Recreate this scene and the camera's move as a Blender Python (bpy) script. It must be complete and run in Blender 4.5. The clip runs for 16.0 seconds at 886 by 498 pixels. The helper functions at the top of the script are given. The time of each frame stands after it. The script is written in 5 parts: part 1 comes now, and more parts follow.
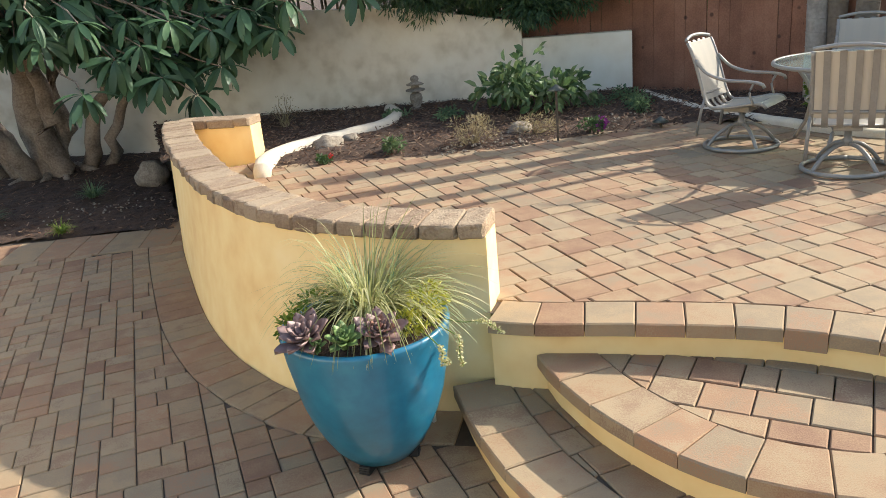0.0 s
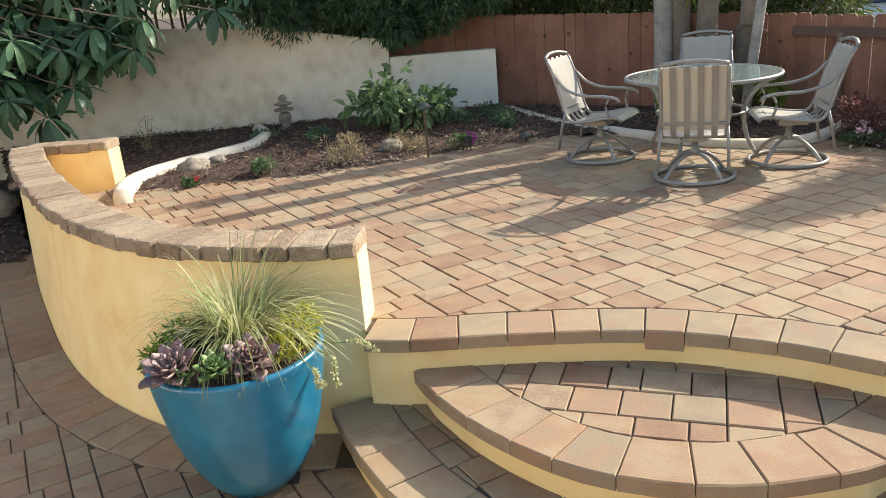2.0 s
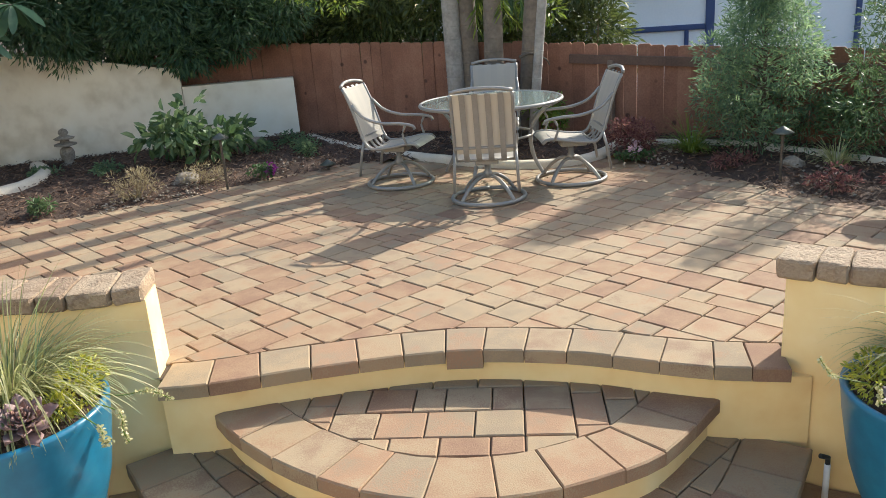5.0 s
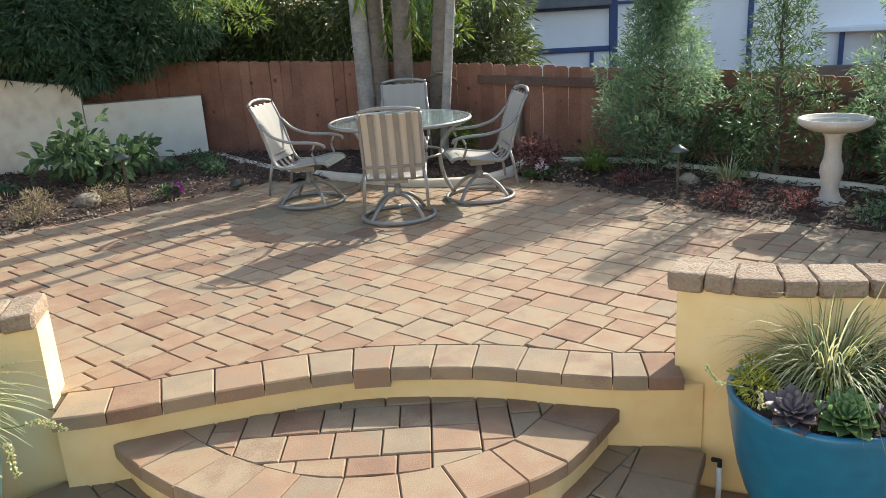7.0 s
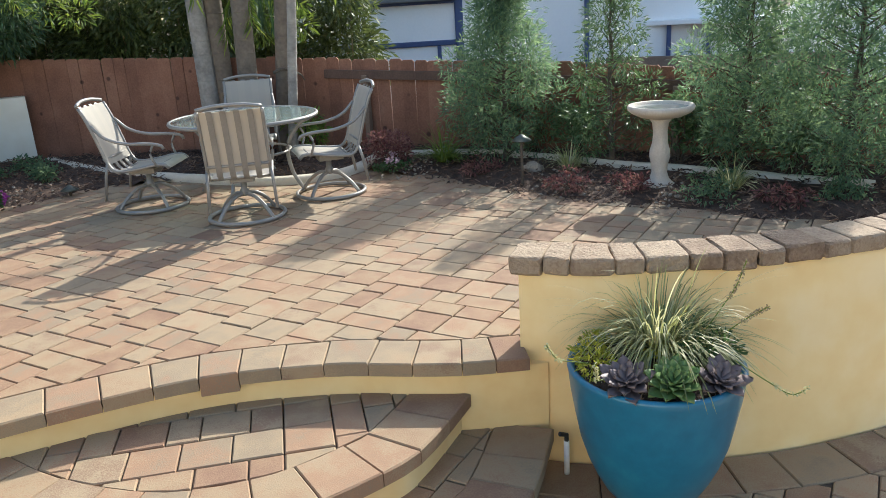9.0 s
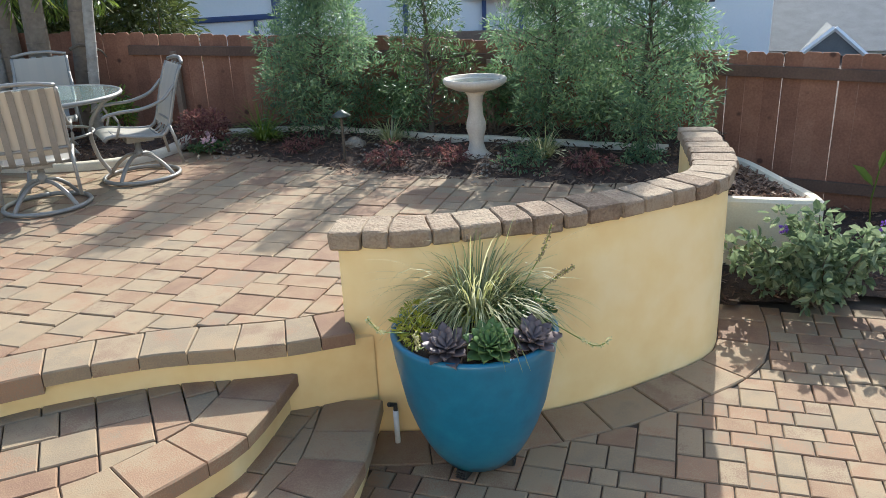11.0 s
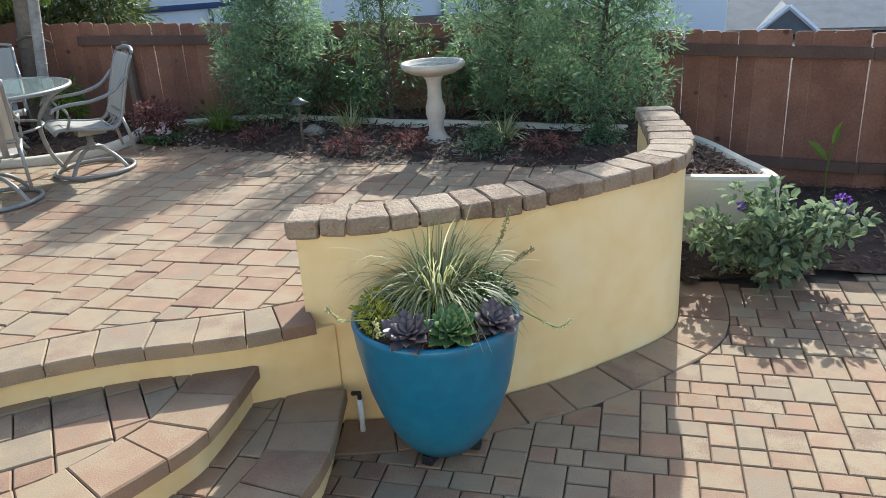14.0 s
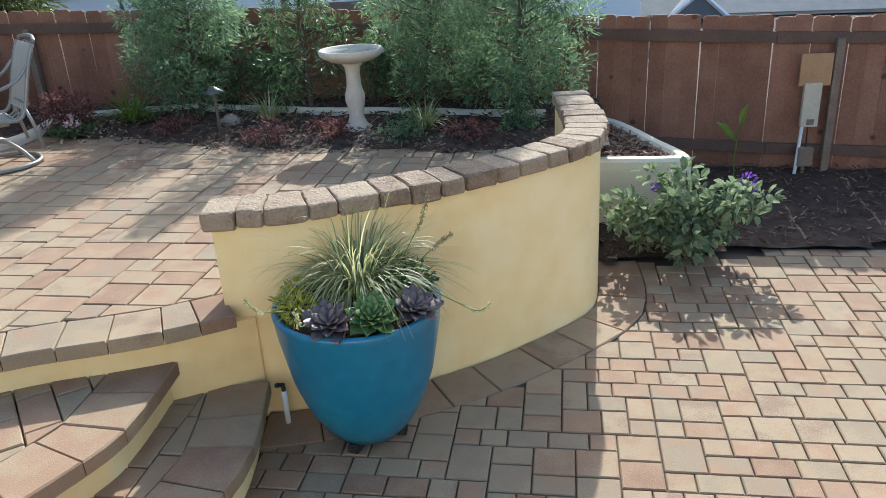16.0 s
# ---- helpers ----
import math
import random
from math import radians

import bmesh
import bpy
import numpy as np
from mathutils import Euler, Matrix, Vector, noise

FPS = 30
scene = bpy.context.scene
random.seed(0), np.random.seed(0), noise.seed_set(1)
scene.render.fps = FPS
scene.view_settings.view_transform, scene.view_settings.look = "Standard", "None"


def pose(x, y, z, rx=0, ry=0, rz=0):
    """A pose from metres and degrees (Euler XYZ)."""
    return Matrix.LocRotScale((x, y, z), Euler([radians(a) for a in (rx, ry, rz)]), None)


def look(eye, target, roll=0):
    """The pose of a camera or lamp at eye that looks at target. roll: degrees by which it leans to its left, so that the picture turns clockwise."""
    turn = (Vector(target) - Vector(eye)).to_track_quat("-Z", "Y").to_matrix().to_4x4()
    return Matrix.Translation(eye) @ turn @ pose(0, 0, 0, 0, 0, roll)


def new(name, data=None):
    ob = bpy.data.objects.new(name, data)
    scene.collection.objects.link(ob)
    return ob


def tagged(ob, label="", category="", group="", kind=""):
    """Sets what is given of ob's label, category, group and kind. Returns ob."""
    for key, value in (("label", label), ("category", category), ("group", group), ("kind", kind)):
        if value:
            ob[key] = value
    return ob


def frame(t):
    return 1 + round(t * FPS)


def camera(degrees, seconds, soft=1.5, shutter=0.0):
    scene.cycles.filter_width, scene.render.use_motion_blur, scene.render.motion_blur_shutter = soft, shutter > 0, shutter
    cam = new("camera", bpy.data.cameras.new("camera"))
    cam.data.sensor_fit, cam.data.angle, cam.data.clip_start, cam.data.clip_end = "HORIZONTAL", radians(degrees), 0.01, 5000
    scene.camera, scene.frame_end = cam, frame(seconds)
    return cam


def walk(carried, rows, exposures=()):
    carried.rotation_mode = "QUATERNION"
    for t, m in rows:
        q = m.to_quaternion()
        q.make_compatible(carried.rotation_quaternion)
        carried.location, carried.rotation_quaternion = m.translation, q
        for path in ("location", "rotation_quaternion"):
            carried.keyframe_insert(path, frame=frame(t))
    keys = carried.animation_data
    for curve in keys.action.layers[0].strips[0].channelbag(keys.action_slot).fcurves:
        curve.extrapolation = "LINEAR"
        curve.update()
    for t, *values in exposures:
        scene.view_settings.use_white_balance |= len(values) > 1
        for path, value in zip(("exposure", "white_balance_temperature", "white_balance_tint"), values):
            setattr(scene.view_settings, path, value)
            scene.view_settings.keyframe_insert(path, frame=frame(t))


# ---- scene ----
cam = camera(59.4, 16.0, soft=0.6)
PATH = [
    (0, (0.277, -0.112, 2.067), (0.908, 1.671, 1.418), -5.5),
    (0.5, (0.28, -0.117, 2.069), (0.967, 1.644, 1.416), -5.4),
    (1, (0.285, -0.119, 2.069), (1.059, 1.605, 1.413), -5.0),
    (1.5, (0.297, -0.128, 2.071), (1.139, 1.571, 1.436), -5.0),
    (2, (0.31, -0.132, 2.07), (1.227, 1.528, 1.435), -5.1),
    (2.5, (0.326, -0.133, 2.076), (1.344, 1.468, 1.441), -4.6),
    (3, (0.336, -0.144, 2.08), (1.368, 1.459, 1.474), -5.0),
    (3.5, (0.344, -0.162, 2.083), (1.482, 1.372, 1.49), -4.4),
    (4, (0.361, -0.161, 2.078), (1.568, 1.318, 1.481), -4.2),
    (6.5, (0.408, -0.23, 2.081), (1.827, 1.048, 1.485), -3.9),
    (7, (0.413, -0.244, 2.089), (1.867, 1.001, 1.508), -3.5),
    (7.5, (0.431, -0.254, 2.079), (1.924, 0.942, 1.498), -3.7),
    (8, (0.435, -0.271, 2.087), (1.938, 0.908, 1.497), -4.1),
    (8.5, (0.454, -0.289, 2.078), (2.035, 0.778, 1.476), -4.0),
    (9, (0.465, -0.312, 2.073), (2.111, 0.645, 1.461), -3.5),
    (9.5, (0.474, -0.317, 2.071), (2.158, 0.565, 1.449), -3.5),
    (10, (0.478, -0.343, 2.071), (2.226, 0.388, 1.432), -2.5),
    (12.5, (0.498, -0.393, 2.051), (2.296, 0.12, 1.342), -2.9),
    (13, (0.498, -0.394, 2.051), (2.292, 0.126, 1.338), -3.1),
    (13.5, (0.509, -0.4, 2.045), (2.306, 0.106, 1.329), -3.2),
    (14, (0.518, -0.409, 2.049), (2.317, 0.075, 1.322), -3.5),
    (14.5, (0.514, -0.418, 2.049), (2.321, 0.022, 1.313), -3.3),
    (15, (0.512, -0.423, 2.049), (2.315, 0.021, 1.305), -3.6),
    (15.5, (0.516, -0.437, 2.049), (2.328, -0.051, 1.297), -3.4),
    (16, (0.517, -0.451, 2.048), (2.338, -0.145, 1.281), -3.2),
]
walk(cam, [(t, look(eye, target, roll)) for t, eye, target, roll in PATH], ((0.0, 1.17, 6800, 7.5), (4.0, 1.15, 6650, 7), (8.0, 1.13, 6400, 6.5), (12.5, 1.10, 5950, 5), (16.0, 1.08, 5850, 4.5)))

# ---------------------------------------------------------------- light
world = bpy.data.worlds.new("sky")
scene.world = world
world.use_nodes = True
wn = world.node_tree
sky = wn.nodes.new("ShaderNodeTexSky")
sky.sky_type = "NISHITA"
sky.sun_disc = False
SUN_DIR = Vector((0.853, -0.035, 0.52)).normalized()
sky.sun_elevation = math.asin(SUN_DIR.z)
sky.sun_rotation = math.atan2(SUN_DIR.x, SUN_DIR.y)
sky.dust_density = 2.0
wn.nodes["Background"].inputs["Strength"].default_value = 0.15
wn.links.new(sky.outputs[0], wn.nodes["Background"].inputs["Color"])
sun = new("sun", bpy.data.lights.new("sun", "SUN"))
sun.data.energy, sun.data.angle, sun.data.color = 3.5, radians(0.6), (1.0, 0.965, 0.90)
sun.matrix_world = look((20, -1, 12), Vector((20, -1, 12)) - SUN_DIR)

# ---------------------------------------------------------------- materials
def nodes_of(m):
    m.use_nodes = True
    return m.node_tree.nodes, m.node_tree.links, m.node_tree.nodes["Principled BSDF"]


def surface(name, colours, rough=0.8, scale=8.0, fine=90.0, bump=0.3, metal=0.0, coat=0.0, through_light=0.0, pick="none", spread=0.25, depth=0.01):
    """A mottled surface: colours along a ramp, driven by two sizes of noise and, for pieces, by a random pick per piece."""
    m = bpy.data.materials.new(name)
    n, l, b = nodes_of(m)
    b.inputs["Roughness"].default_value = rough
    b.inputs["Metallic"].default_value = metal
    b.inputs["Coat Weight"].default_value = coat
    b.inputs["Coat Roughness"].default_value = 0.08
    big, small = n.new("ShaderNodeTexNoise"), n.new("ShaderNodeTexNoise")
    big.inputs["Scale"].default_value, big.inputs["Detail"].default_value = scale, 4.0
    small.inputs["Scale"].default_value, small.inputs["Detail"].default_value = fine, 3.0
    geo = n.new("ShaderNodeNewGeometry")
    for t in (big, small):
        l.new(geo.outputs["Position"], t.inputs["Vector"])
    mix = n.new("ShaderNodeMath")
    mix.operation = "MULTIPLY_ADD"
    mix.inputs[1].default_value, mix.inputs[2].default_value = 0.45, 0.0
    l.new(small.outputs["Fac"], mix.inputs[0])
    add = n.new("ShaderNodeMath")
    add.operation = "MULTIPLY_ADD"
    add.inputs[1].default_value = 0.55
    l.new(big.outputs["Fac"], add.inputs[0])
    l.new(mix.outputs[0], add.inputs[2])
    fac = add.outputs[0]
    if pick != "none":
        src = n.new("ShaderNodeObjectInfo").outputs["Random"] if pick == "object" else geo.outputs["Random Per Island"]
        lerp = n.new("ShaderNodeMix")
        lerp.data_type = "FLOAT"
        lerp.inputs["Factor"].default_value = spread
        wide = n.new("ShaderNodeMapRange")
        wide.inputs["From Min"].default_value, wide.inputs["From Max"].default_value = 0.32, 0.68
        wide.clamp = False
        l.new(fac, wide.inputs["Value"])
        l.new(src, lerp.inputs[2])
        l.new(wide.outputs[0], lerp.inputs[3])
        fac = lerp.outputs[0]
    ramp = n.new("ShaderNodeValToRGB")
    cr = ramp.color_ramp
    while len(cr.elements) < len(colours):
        cr.elements.new(0.5)
    lo, hi = (0.12, 0.88) if pick != "none" else (0.34, 0.66)
    for i, c in enumerate(colours):
        cr.elements[i].position = lo + (hi - lo) * i / max(1, len(colours) - 1)
        cr.elements[i].color = (*c, 1)
    l.new(fac, ramp.inputs["Fac"])
    l.new(ramp.outputs["Color"], b.inputs["Base Color"])
    if bump:
        bp = n.new("ShaderNodeBump")
        bp.inputs["Strength"].default_value, bp.inputs["Distance"].default_value = bump, depth
        l.new(add.outputs[0], bp.inputs["Height"])
        l.new(bp.outputs["Normal"], b.inputs["Normal"])
    if through_light:
        tr = n.new("ShaderNodeBsdfTranslucent")
        l.new(ramp.outputs["Color"], tr.inputs["Color"])
        ms = n.new("ShaderNodeMixShader")
        ms.inputs["Fac"].default_value = through_light
        l.new(b.outputs[0], ms.inputs[1])
        l.new(tr.outputs[0], ms.inputs[2])
        l.new(ms.outputs[0], n["Material Output"].inputs["Surface"])
    return m


PAVER_TONES = [(0.225, 0.125, 0.075), (0.29, 0.177, 0.101), (0.33, 0.235, 0.137), (0.25, 0.190, 0.121), (0.315, 0.178, 0.101), (0.34, 0.255, 0.153), (0.24, 0.149, 0.092)]
M_PAVER = surface("paver_concrete", PAVER_TONES, 0.88, 7, 170, 0.6, pick="object", spread=0.3, depth=0.005)
M_PAVER_FIELD = surface("paver_concrete_field", PAVER_TONES, 0.88, 7, 170, 0.6, pick="island", spread=0.3, depth=0.005)
CAP_TONES = [(0.19, 0.122, 0.075), (0.28, 0.195, 0.125), (0.35, 0.262, 0.172), (0.23, 0.155, 0.098)]
M_CAP = surface("tumbled_brick", CAP_TONES, 0.93, 14, 75, 1.0, pick="object", spread=0.45, depth=0.02)
M_STUCCO = surface("yellow_stucco", [(0.80, 0.53, 0.232), (0.85, 0.607, 0.275), (0.885, 0.665, 0.325), (0.91, 0.712, 0.39)], 0.85, 0.75, 5.5, 0.1, depth=0.004)
M_WHITE = surface("cream_stucco", [(0.58, 0.49, 0.35), (0.77, 0.69, 0.55), (0.83, 0.76, 0.63)], 0.9, 0.9, 5, 0.2, depth=0.005)
M_PLANTER = surface("white_stucco", [(0.72, 0.61, 0.43), (0.84, 0.75, 0.57)], 0.9, 2.0, 80, 0.4, depth=0.006)
M_KERB = surface("poured_kerb", [(0.55, 0.47, 0.36), (0.68, 0.60, 0.48)], 0.85, 5, 90, 0.3, depth=0.004)
M_SAND = surface("joint_sand", [(0.06, 0.042, 0.029), (0.11, 0.079, 0.054)], 0.95, 10, 200, 0.4)
M_SOIL = surface("mulch_soil", [(0.028, 0.017, 0.012), (0.07, 0.040, 0.026), (0.12, 0.07, 0.043)], 0.95, 14, 120, 1.0, depth=0.03)
M_CHIP = surface("bark_chips", [(0.035, 0.020, 0.014), (0.09, 0.047, 0.030), (0.17, 0.095, 0.058), (0.26, 0.175, 0.115)], 0.9, 10, 200, 0.3, pick="island", spread=0.2)
M_LITTER = surface("dry_leaves", [(0.12, 0.055, 0.03), (0.24, 0.13, 0.075), (0.36, 0.24, 0.16)], 0.8, 10, 200, 0.3, pick="island", spread=0.2)
M_GLAZE = surface("turquoise_glaze", [(0.008, 0.115, 0.20), (0.011, 0.15, 0.255), (0.02, 0.195, 0.30)], 0.34, 3, 14, 0.06, coat=0.4, depth=0.006)
M_RUBBER = surface("black_rubber", [(0.012, 0.012, 0.012), (0.03, 0.03, 0.028)], 0.6, 20, 80, 0.1)
M_FENCE = surface("redwood_board", [(0.17, 0.074, 0.045), (0.245, 0.110, 0.066), (0.325, 0.158, 0.098)], 0.85, 3.5, 60, 0.4, pick="object", spread=0.7, depth=0.006)
_n, _l, _b = nodes_of(M_FENCE)
_geo, _vor, _knot, _mul = _n.new("ShaderNodeNewGeometry"), _n.new("ShaderNodeTexVoronoi"), _n.new("ShaderNodeMapRange"), _n.new("ShaderNodeMix")
_vor.inputs["Scale"].default_value = 4.2
_knot.inputs["From Min"].default_value, _knot.inputs["From Max"].default_value, _knot.inputs["To Min"].default_value = 0.07, 0.13, 0.85
_knot.inputs["To Max"].default_value = 0.0
_mul.data_type = "RGBA"
_mul.inputs[7].default_value = (0.06, 0.025, 0.016, 1)
_base = _b.inputs["Base Color"].links[0].from_socket
_l.new(_geo.outputs["Position"], _vor.inputs["Vector"])
_l.new(_vor.outputs["Distance"], _knot.inputs["Value"])
_l.new(_knot.outputs[0], _mul.inputs["Factor"])
_l.new(_base, _mul.inputs[6])
_l.new(_mul.outputs[2], _b.inputs["Base Color"])
# fence rails: dark brown, the shadow on them put into the colour
M_RAIL = surface("shadow_dark_rail", [(0.09, 0.052, 0.038), (0.15, 0.088, 0.06)], 0.85, 5, 60, 0.4)
M_POSTWOOD = surface("grey_post", [(0.16, 0.105, 0.075), (0.25, 0.18, 0.13)], 0.85, 6, 60, 0.3)
M_METAL = surface("taupe_powder_coat", [(0.25, 0.235, 0.21), (0.31, 0.29, 0.26)], 0.42, 8, 60, 0.05, metal=0.25)
M_BRONZE = surface("dark_bronze", [(0.06, 0.065, 0.055), (0.11, 0.12, 0.10)], 0.5, 12, 60, 0.1, metal=0.5)
M_STONE = surface("cast_stone", [(0.50, 0.42, 0.33), (0.64, 0.56, 0.46)], 0.85, 9, 90, 0.4, depth=0.006)
M_ROCK = surface("garden_rock", [(0.14, 0.115, 0.085), (0.25, 0.205, 0.155), (0.34, 0.29, 0.225)], 0.9, 14, 60, 0.8, depth=0.02)
M_BARK = surface("pale_bark", [(0.15, 0.112, 0.08), (0.26, 0.20, 0.15), (0.36, 0.295, 0.23)], 0.9, 5, 40, 0.8, depth=0.02)
M_PALMBARK = surface("palm_bark", [(0.24, 0.21, 0.18), (0.40, 0.36, 0.31)], 0.9, 7, 30, 0.6, depth=0.015)
# darker copy of the palm bark: shade on the inner trunks, held in colour
M_SHADEPALM = surface("shaded_palm_bark", [(0.13, 0.10, 0.075), (0.22, 0.175, 0.13)], 0.9, 7, 30, 0.7, depth=0.02)
M_BROWNBARK = surface("brown_bark", [(0.06, 0.045, 0.03), (0.13, 0.10, 0.07)], 0.9, 12, 60, 0.7, depth=0.01)


def leaf(name, tones, light=0.35, rough=0.5):
    return surface(name, tones, rough, 5, 40, 0.1, through_light=light, pick="island", spread=0.25)


M_LEAF_BIG = leaf("glossy_leaf", [(0.034, 0.078, 0.038), (0.056, 0.118, 0.054), (0.085, 0.162, 0.07)], 0.22, 0.5)
M_LEAF_DARK = leaf("dark_needle_leaf", [(0.04, 0.085, 0.045), (0.07, 0.13, 0.06), (0.11, 0.18, 0.07)], 0.45)
M_LEAF_BLUE = leaf("grey_green_leaf", [(0.10, 0.17, 0.10), (0.16, 0.25, 0.13), (0.25, 0.34, 0.16)], 0.6)
M_LEAF_LIGHT = leaf("yellow_green_leaf", [(0.10, 0.17, 0.03), (0.18, 0.26, 0.04), (0.28, 0.33, 0.05)], 0.5)
M_LEAF_MID = leaf("garden_leaf", [(0.04, 0.09, 0.03), (0.07, 0.13, 0.045), (0.11, 0.18, 0.06)], 0.35)
M_LEAF_SAGE = leaf("sage_leaf", [(0.06, 0.11, 0.04), (0.11, 0.18, 0.07), (0.20, 0.27, 0.12)], 0.35)
M_LEAF_WOOLLY = leaf("woolly_leaf", [(0.11, 0.16, 0.08), (0.20, 0.26, 0.14), (0.33, 0.38, 0.22)], 0.4, 0.7)
M_LEAF_RED = leaf("red_leaf", [(0.13, 0.045, 0.045), (0.23, 0.095, 0.085), (0.33, 0.17, 0.13)], 0.45)
M_GRASS = leaf("blue_fescue", [(0.20, 0.22, 0.085), (0.42, 0.42, 0.17), (0.66, 0.62, 0.36)], 0.45)
M_DRY = leaf("dry_stalk", [(0.20, 0.15, 0.08), (0.33, 0.26, 0.14), (0.42, 0.35, 0.20)], 0.3)
M_PURPLE = leaf("purple_succulent", [(0.20, 0.13, 0.125), (0.32, 0.21, 0.195), (0.46, 0.31, 0.275)], 0.15, 0.45)
M_SLATE = leaf("slate_succulent", [(0.13, 0.10, 0.10), (0.20, 0.155, 0.15), (0.29, 0.225, 0.21)], 0.15, 0.5)
M_CORAL = leaf("coral_succulent", [(0.28, 0.12, 0.09), (0.40, 0.20, 0.14), (0.36, 0.22, 0.20)], 0.15, 0.45)
M_GREENSUC = leaf("green_succulent", [(0.10, 0.18, 0.06), (0.18, 0.28, 0.09), (0.28, 0.38, 0.14)], 0.15, 0.45)
M_YELLOWSUC = leaf("yellow_sedum", [(0.22, 0.26, 0.03), (0.40, 0.40, 0.04), (0.55, 0.50, 0.08)], 0.3)
M_BLOSSOM = leaf("cream_blossom", [(0.50, 0.46, 0.22), (0.66, 0.62, 0.36)], 0.3)
M_MAGENTA = leaf("magenta_petal", [(0.30, 0.03, 0.24), (0.45, 0.07, 0.36)], 0.3)
M_VIOLET = leaf("violet_petal", [(0.16, 0.05, 0.35), (0.28, 0.12, 0.50)], 0.3)
M_PINK = leaf("pale_pink_petal", [(0.55, 0.35, 0.42), (0.7, 0.55, 0.58)], 0.3)
M_REDPETAL = leaf("red_petal", [(0.45, 0.02, 0.02), (0.6, 0.05, 0.05)], 0.3)


def sling_material(name, base, stripe):
    m = surface(name, [tuple(v * 0.93 for v in base), base], 0.8, 30, 400, 0.1)
    n, l, b = nodes_of(m)
    tc = n.new("ShaderNodeTexCoord")
    sep = n.new("ShaderNodeSeparateXYZ")
    l.new(tc.outputs["Object"], sep.inputs[0])
    wave = n.new("ShaderNodeMath")
    wave.operation = "MULTIPLY"
    wave.inputs[1].default_value = 2 * math.pi / 0.13
    l.new(sep.outputs["Y"], wave.inputs[0])
    cosn = n.new("ShaderNodeMath")
    cosn.operation = "COSINE"
    l.new(wave.outputs[0], cosn.inputs[0])
    step = n.new("ShaderNodeMapRange")
    step.inputs["From Min"].default_value, step.inputs["From Max"].default_value = -0.15, 0.15
    l.new(cosn.outputs[0], step.inputs["Value"])
    mixc = n.new("ShaderNodeMix")
    mixc.data_type = "RGBA"
    mixc.inputs[6].default_value, mixc.inputs[7].default_value = (*base, 1), (*stripe, 1)
    l.new(step.outputs[0], mixc.inputs["Factor"])
    l.new(mixc.outputs[2], b.inputs["Base Color"])
    tr = n.new("ShaderNodeBsdfTranslucent")
    l.new(mixc.outputs[2], tr.inputs["Color"])
    ms = n.new("ShaderNodeMixShader")
    ms.inputs["Fac"].default_value = 0.30
    l.new(b.outputs[0], ms.inputs[1])
    l.new(tr.outputs[0], ms.inputs[2])
    l.new(ms.outputs[0], n["Material Output"].inputs["Surface"])
    return m


M_SLING = sling_material("woven_sling", (0.53, 0.48, 0.405), (0.51, 0.465, 0.395))

M_GLASS = bpy.data.materials.new("table_glass")
_n, _l, _b = nodes_of(M_GLASS)
_b.inputs["Base Color"].default_value = (0.72, 0.86, 0.80, 1)
_b.inputs["Roughness"].default_value = 0.05
_b.inputs["Transmission Weight"].default_value = 0.85
M_WATER = bpy.data.materials.new("still_water")
_n, _l, _b = nodes_of(M_WATER)
_b.inputs["Base Color"].default_value = (0.30, 0.32, 0.30, 1)
_b.inputs["Roughness"].default_value = 0.03
M_HOUSE = surface("house_render", [(0.78, 0.79, 0.79), (0.84, 0.84, 0.83)], 0.9, 1.0, 30, 0.2)
M_BLUE = surface("blue_trim", [(0.035, 0.06, 0.15), (0.05, 0.08, 0.19)], 0.6, 4, 40, 0.1)
M_ROOF = surface("grey_shingle", [(0.12, 0.125, 0.13), (0.18, 0.185, 0.19)], 0.9, 4, 40, 0.5)
M_PANE = surface("dark_pane", [(0.05, 0.06, 0.07), (0.08, 0.09, 0.10)], 0.1, 2, 10, 0.0)
M_PVC = surface("white_pipe", [(0.70, 0.70, 0.68), (0.8, 0.8, 0.78)], 0.4, 10, 40, 0.05)
M_BOX = surface("beige_box", [(0.46, 0.40, 0.30), (0.54, 0.47, 0.36)], 0.6, 10, 40, 0.05)
M_ORANGEWOOD = surface("raw_board", [(0.36, 0.19, 0.09), (0.44, 0.25, 0.12)], 0.8, 6, 60, 0.2)


# ---------------------------------------------------------------- building helpers
def mesh_ob(name, verts, faces, material, parent=None, label="", smooth=False):
    me = bpy.data.meshes.new(name)
    me.from_pydata([tuple(v) for v in verts], [], faces)
    me.materials.append(material)
    if smooth:
        me.polygons.foreach_set("use_smooth", [True] * len(me.polygons))
    me.update()
    ob = new(name, me)
    ob.parent = parent
    if label:
        tagged(ob, label)
    return ob


def part(name, bm, material, parent=None, label="", smooth=False):
    bmesh.ops.recalc_face_normals(bm, faces=bm.faces)
    me = bpy.data.meshes.new(name)
    bm.to_mesh(me)
    bm.free()
    me.materials.append(material)
    if smooth:
        me.polygons.foreach_set("use_smooth", [True] * len(me.polygons))
    ob = new(name, me)
    ob.parent = parent
    if label:
        tagged(ob, label)
    return ob


def thing(name, label, category, group="", kind="", at=(0, 0, 0), turn=0):
    ob = new(name)
    ob.matrix_basis = pose(*at, 0, 0, turn)
    return tagged(ob, label, category, group, kind)


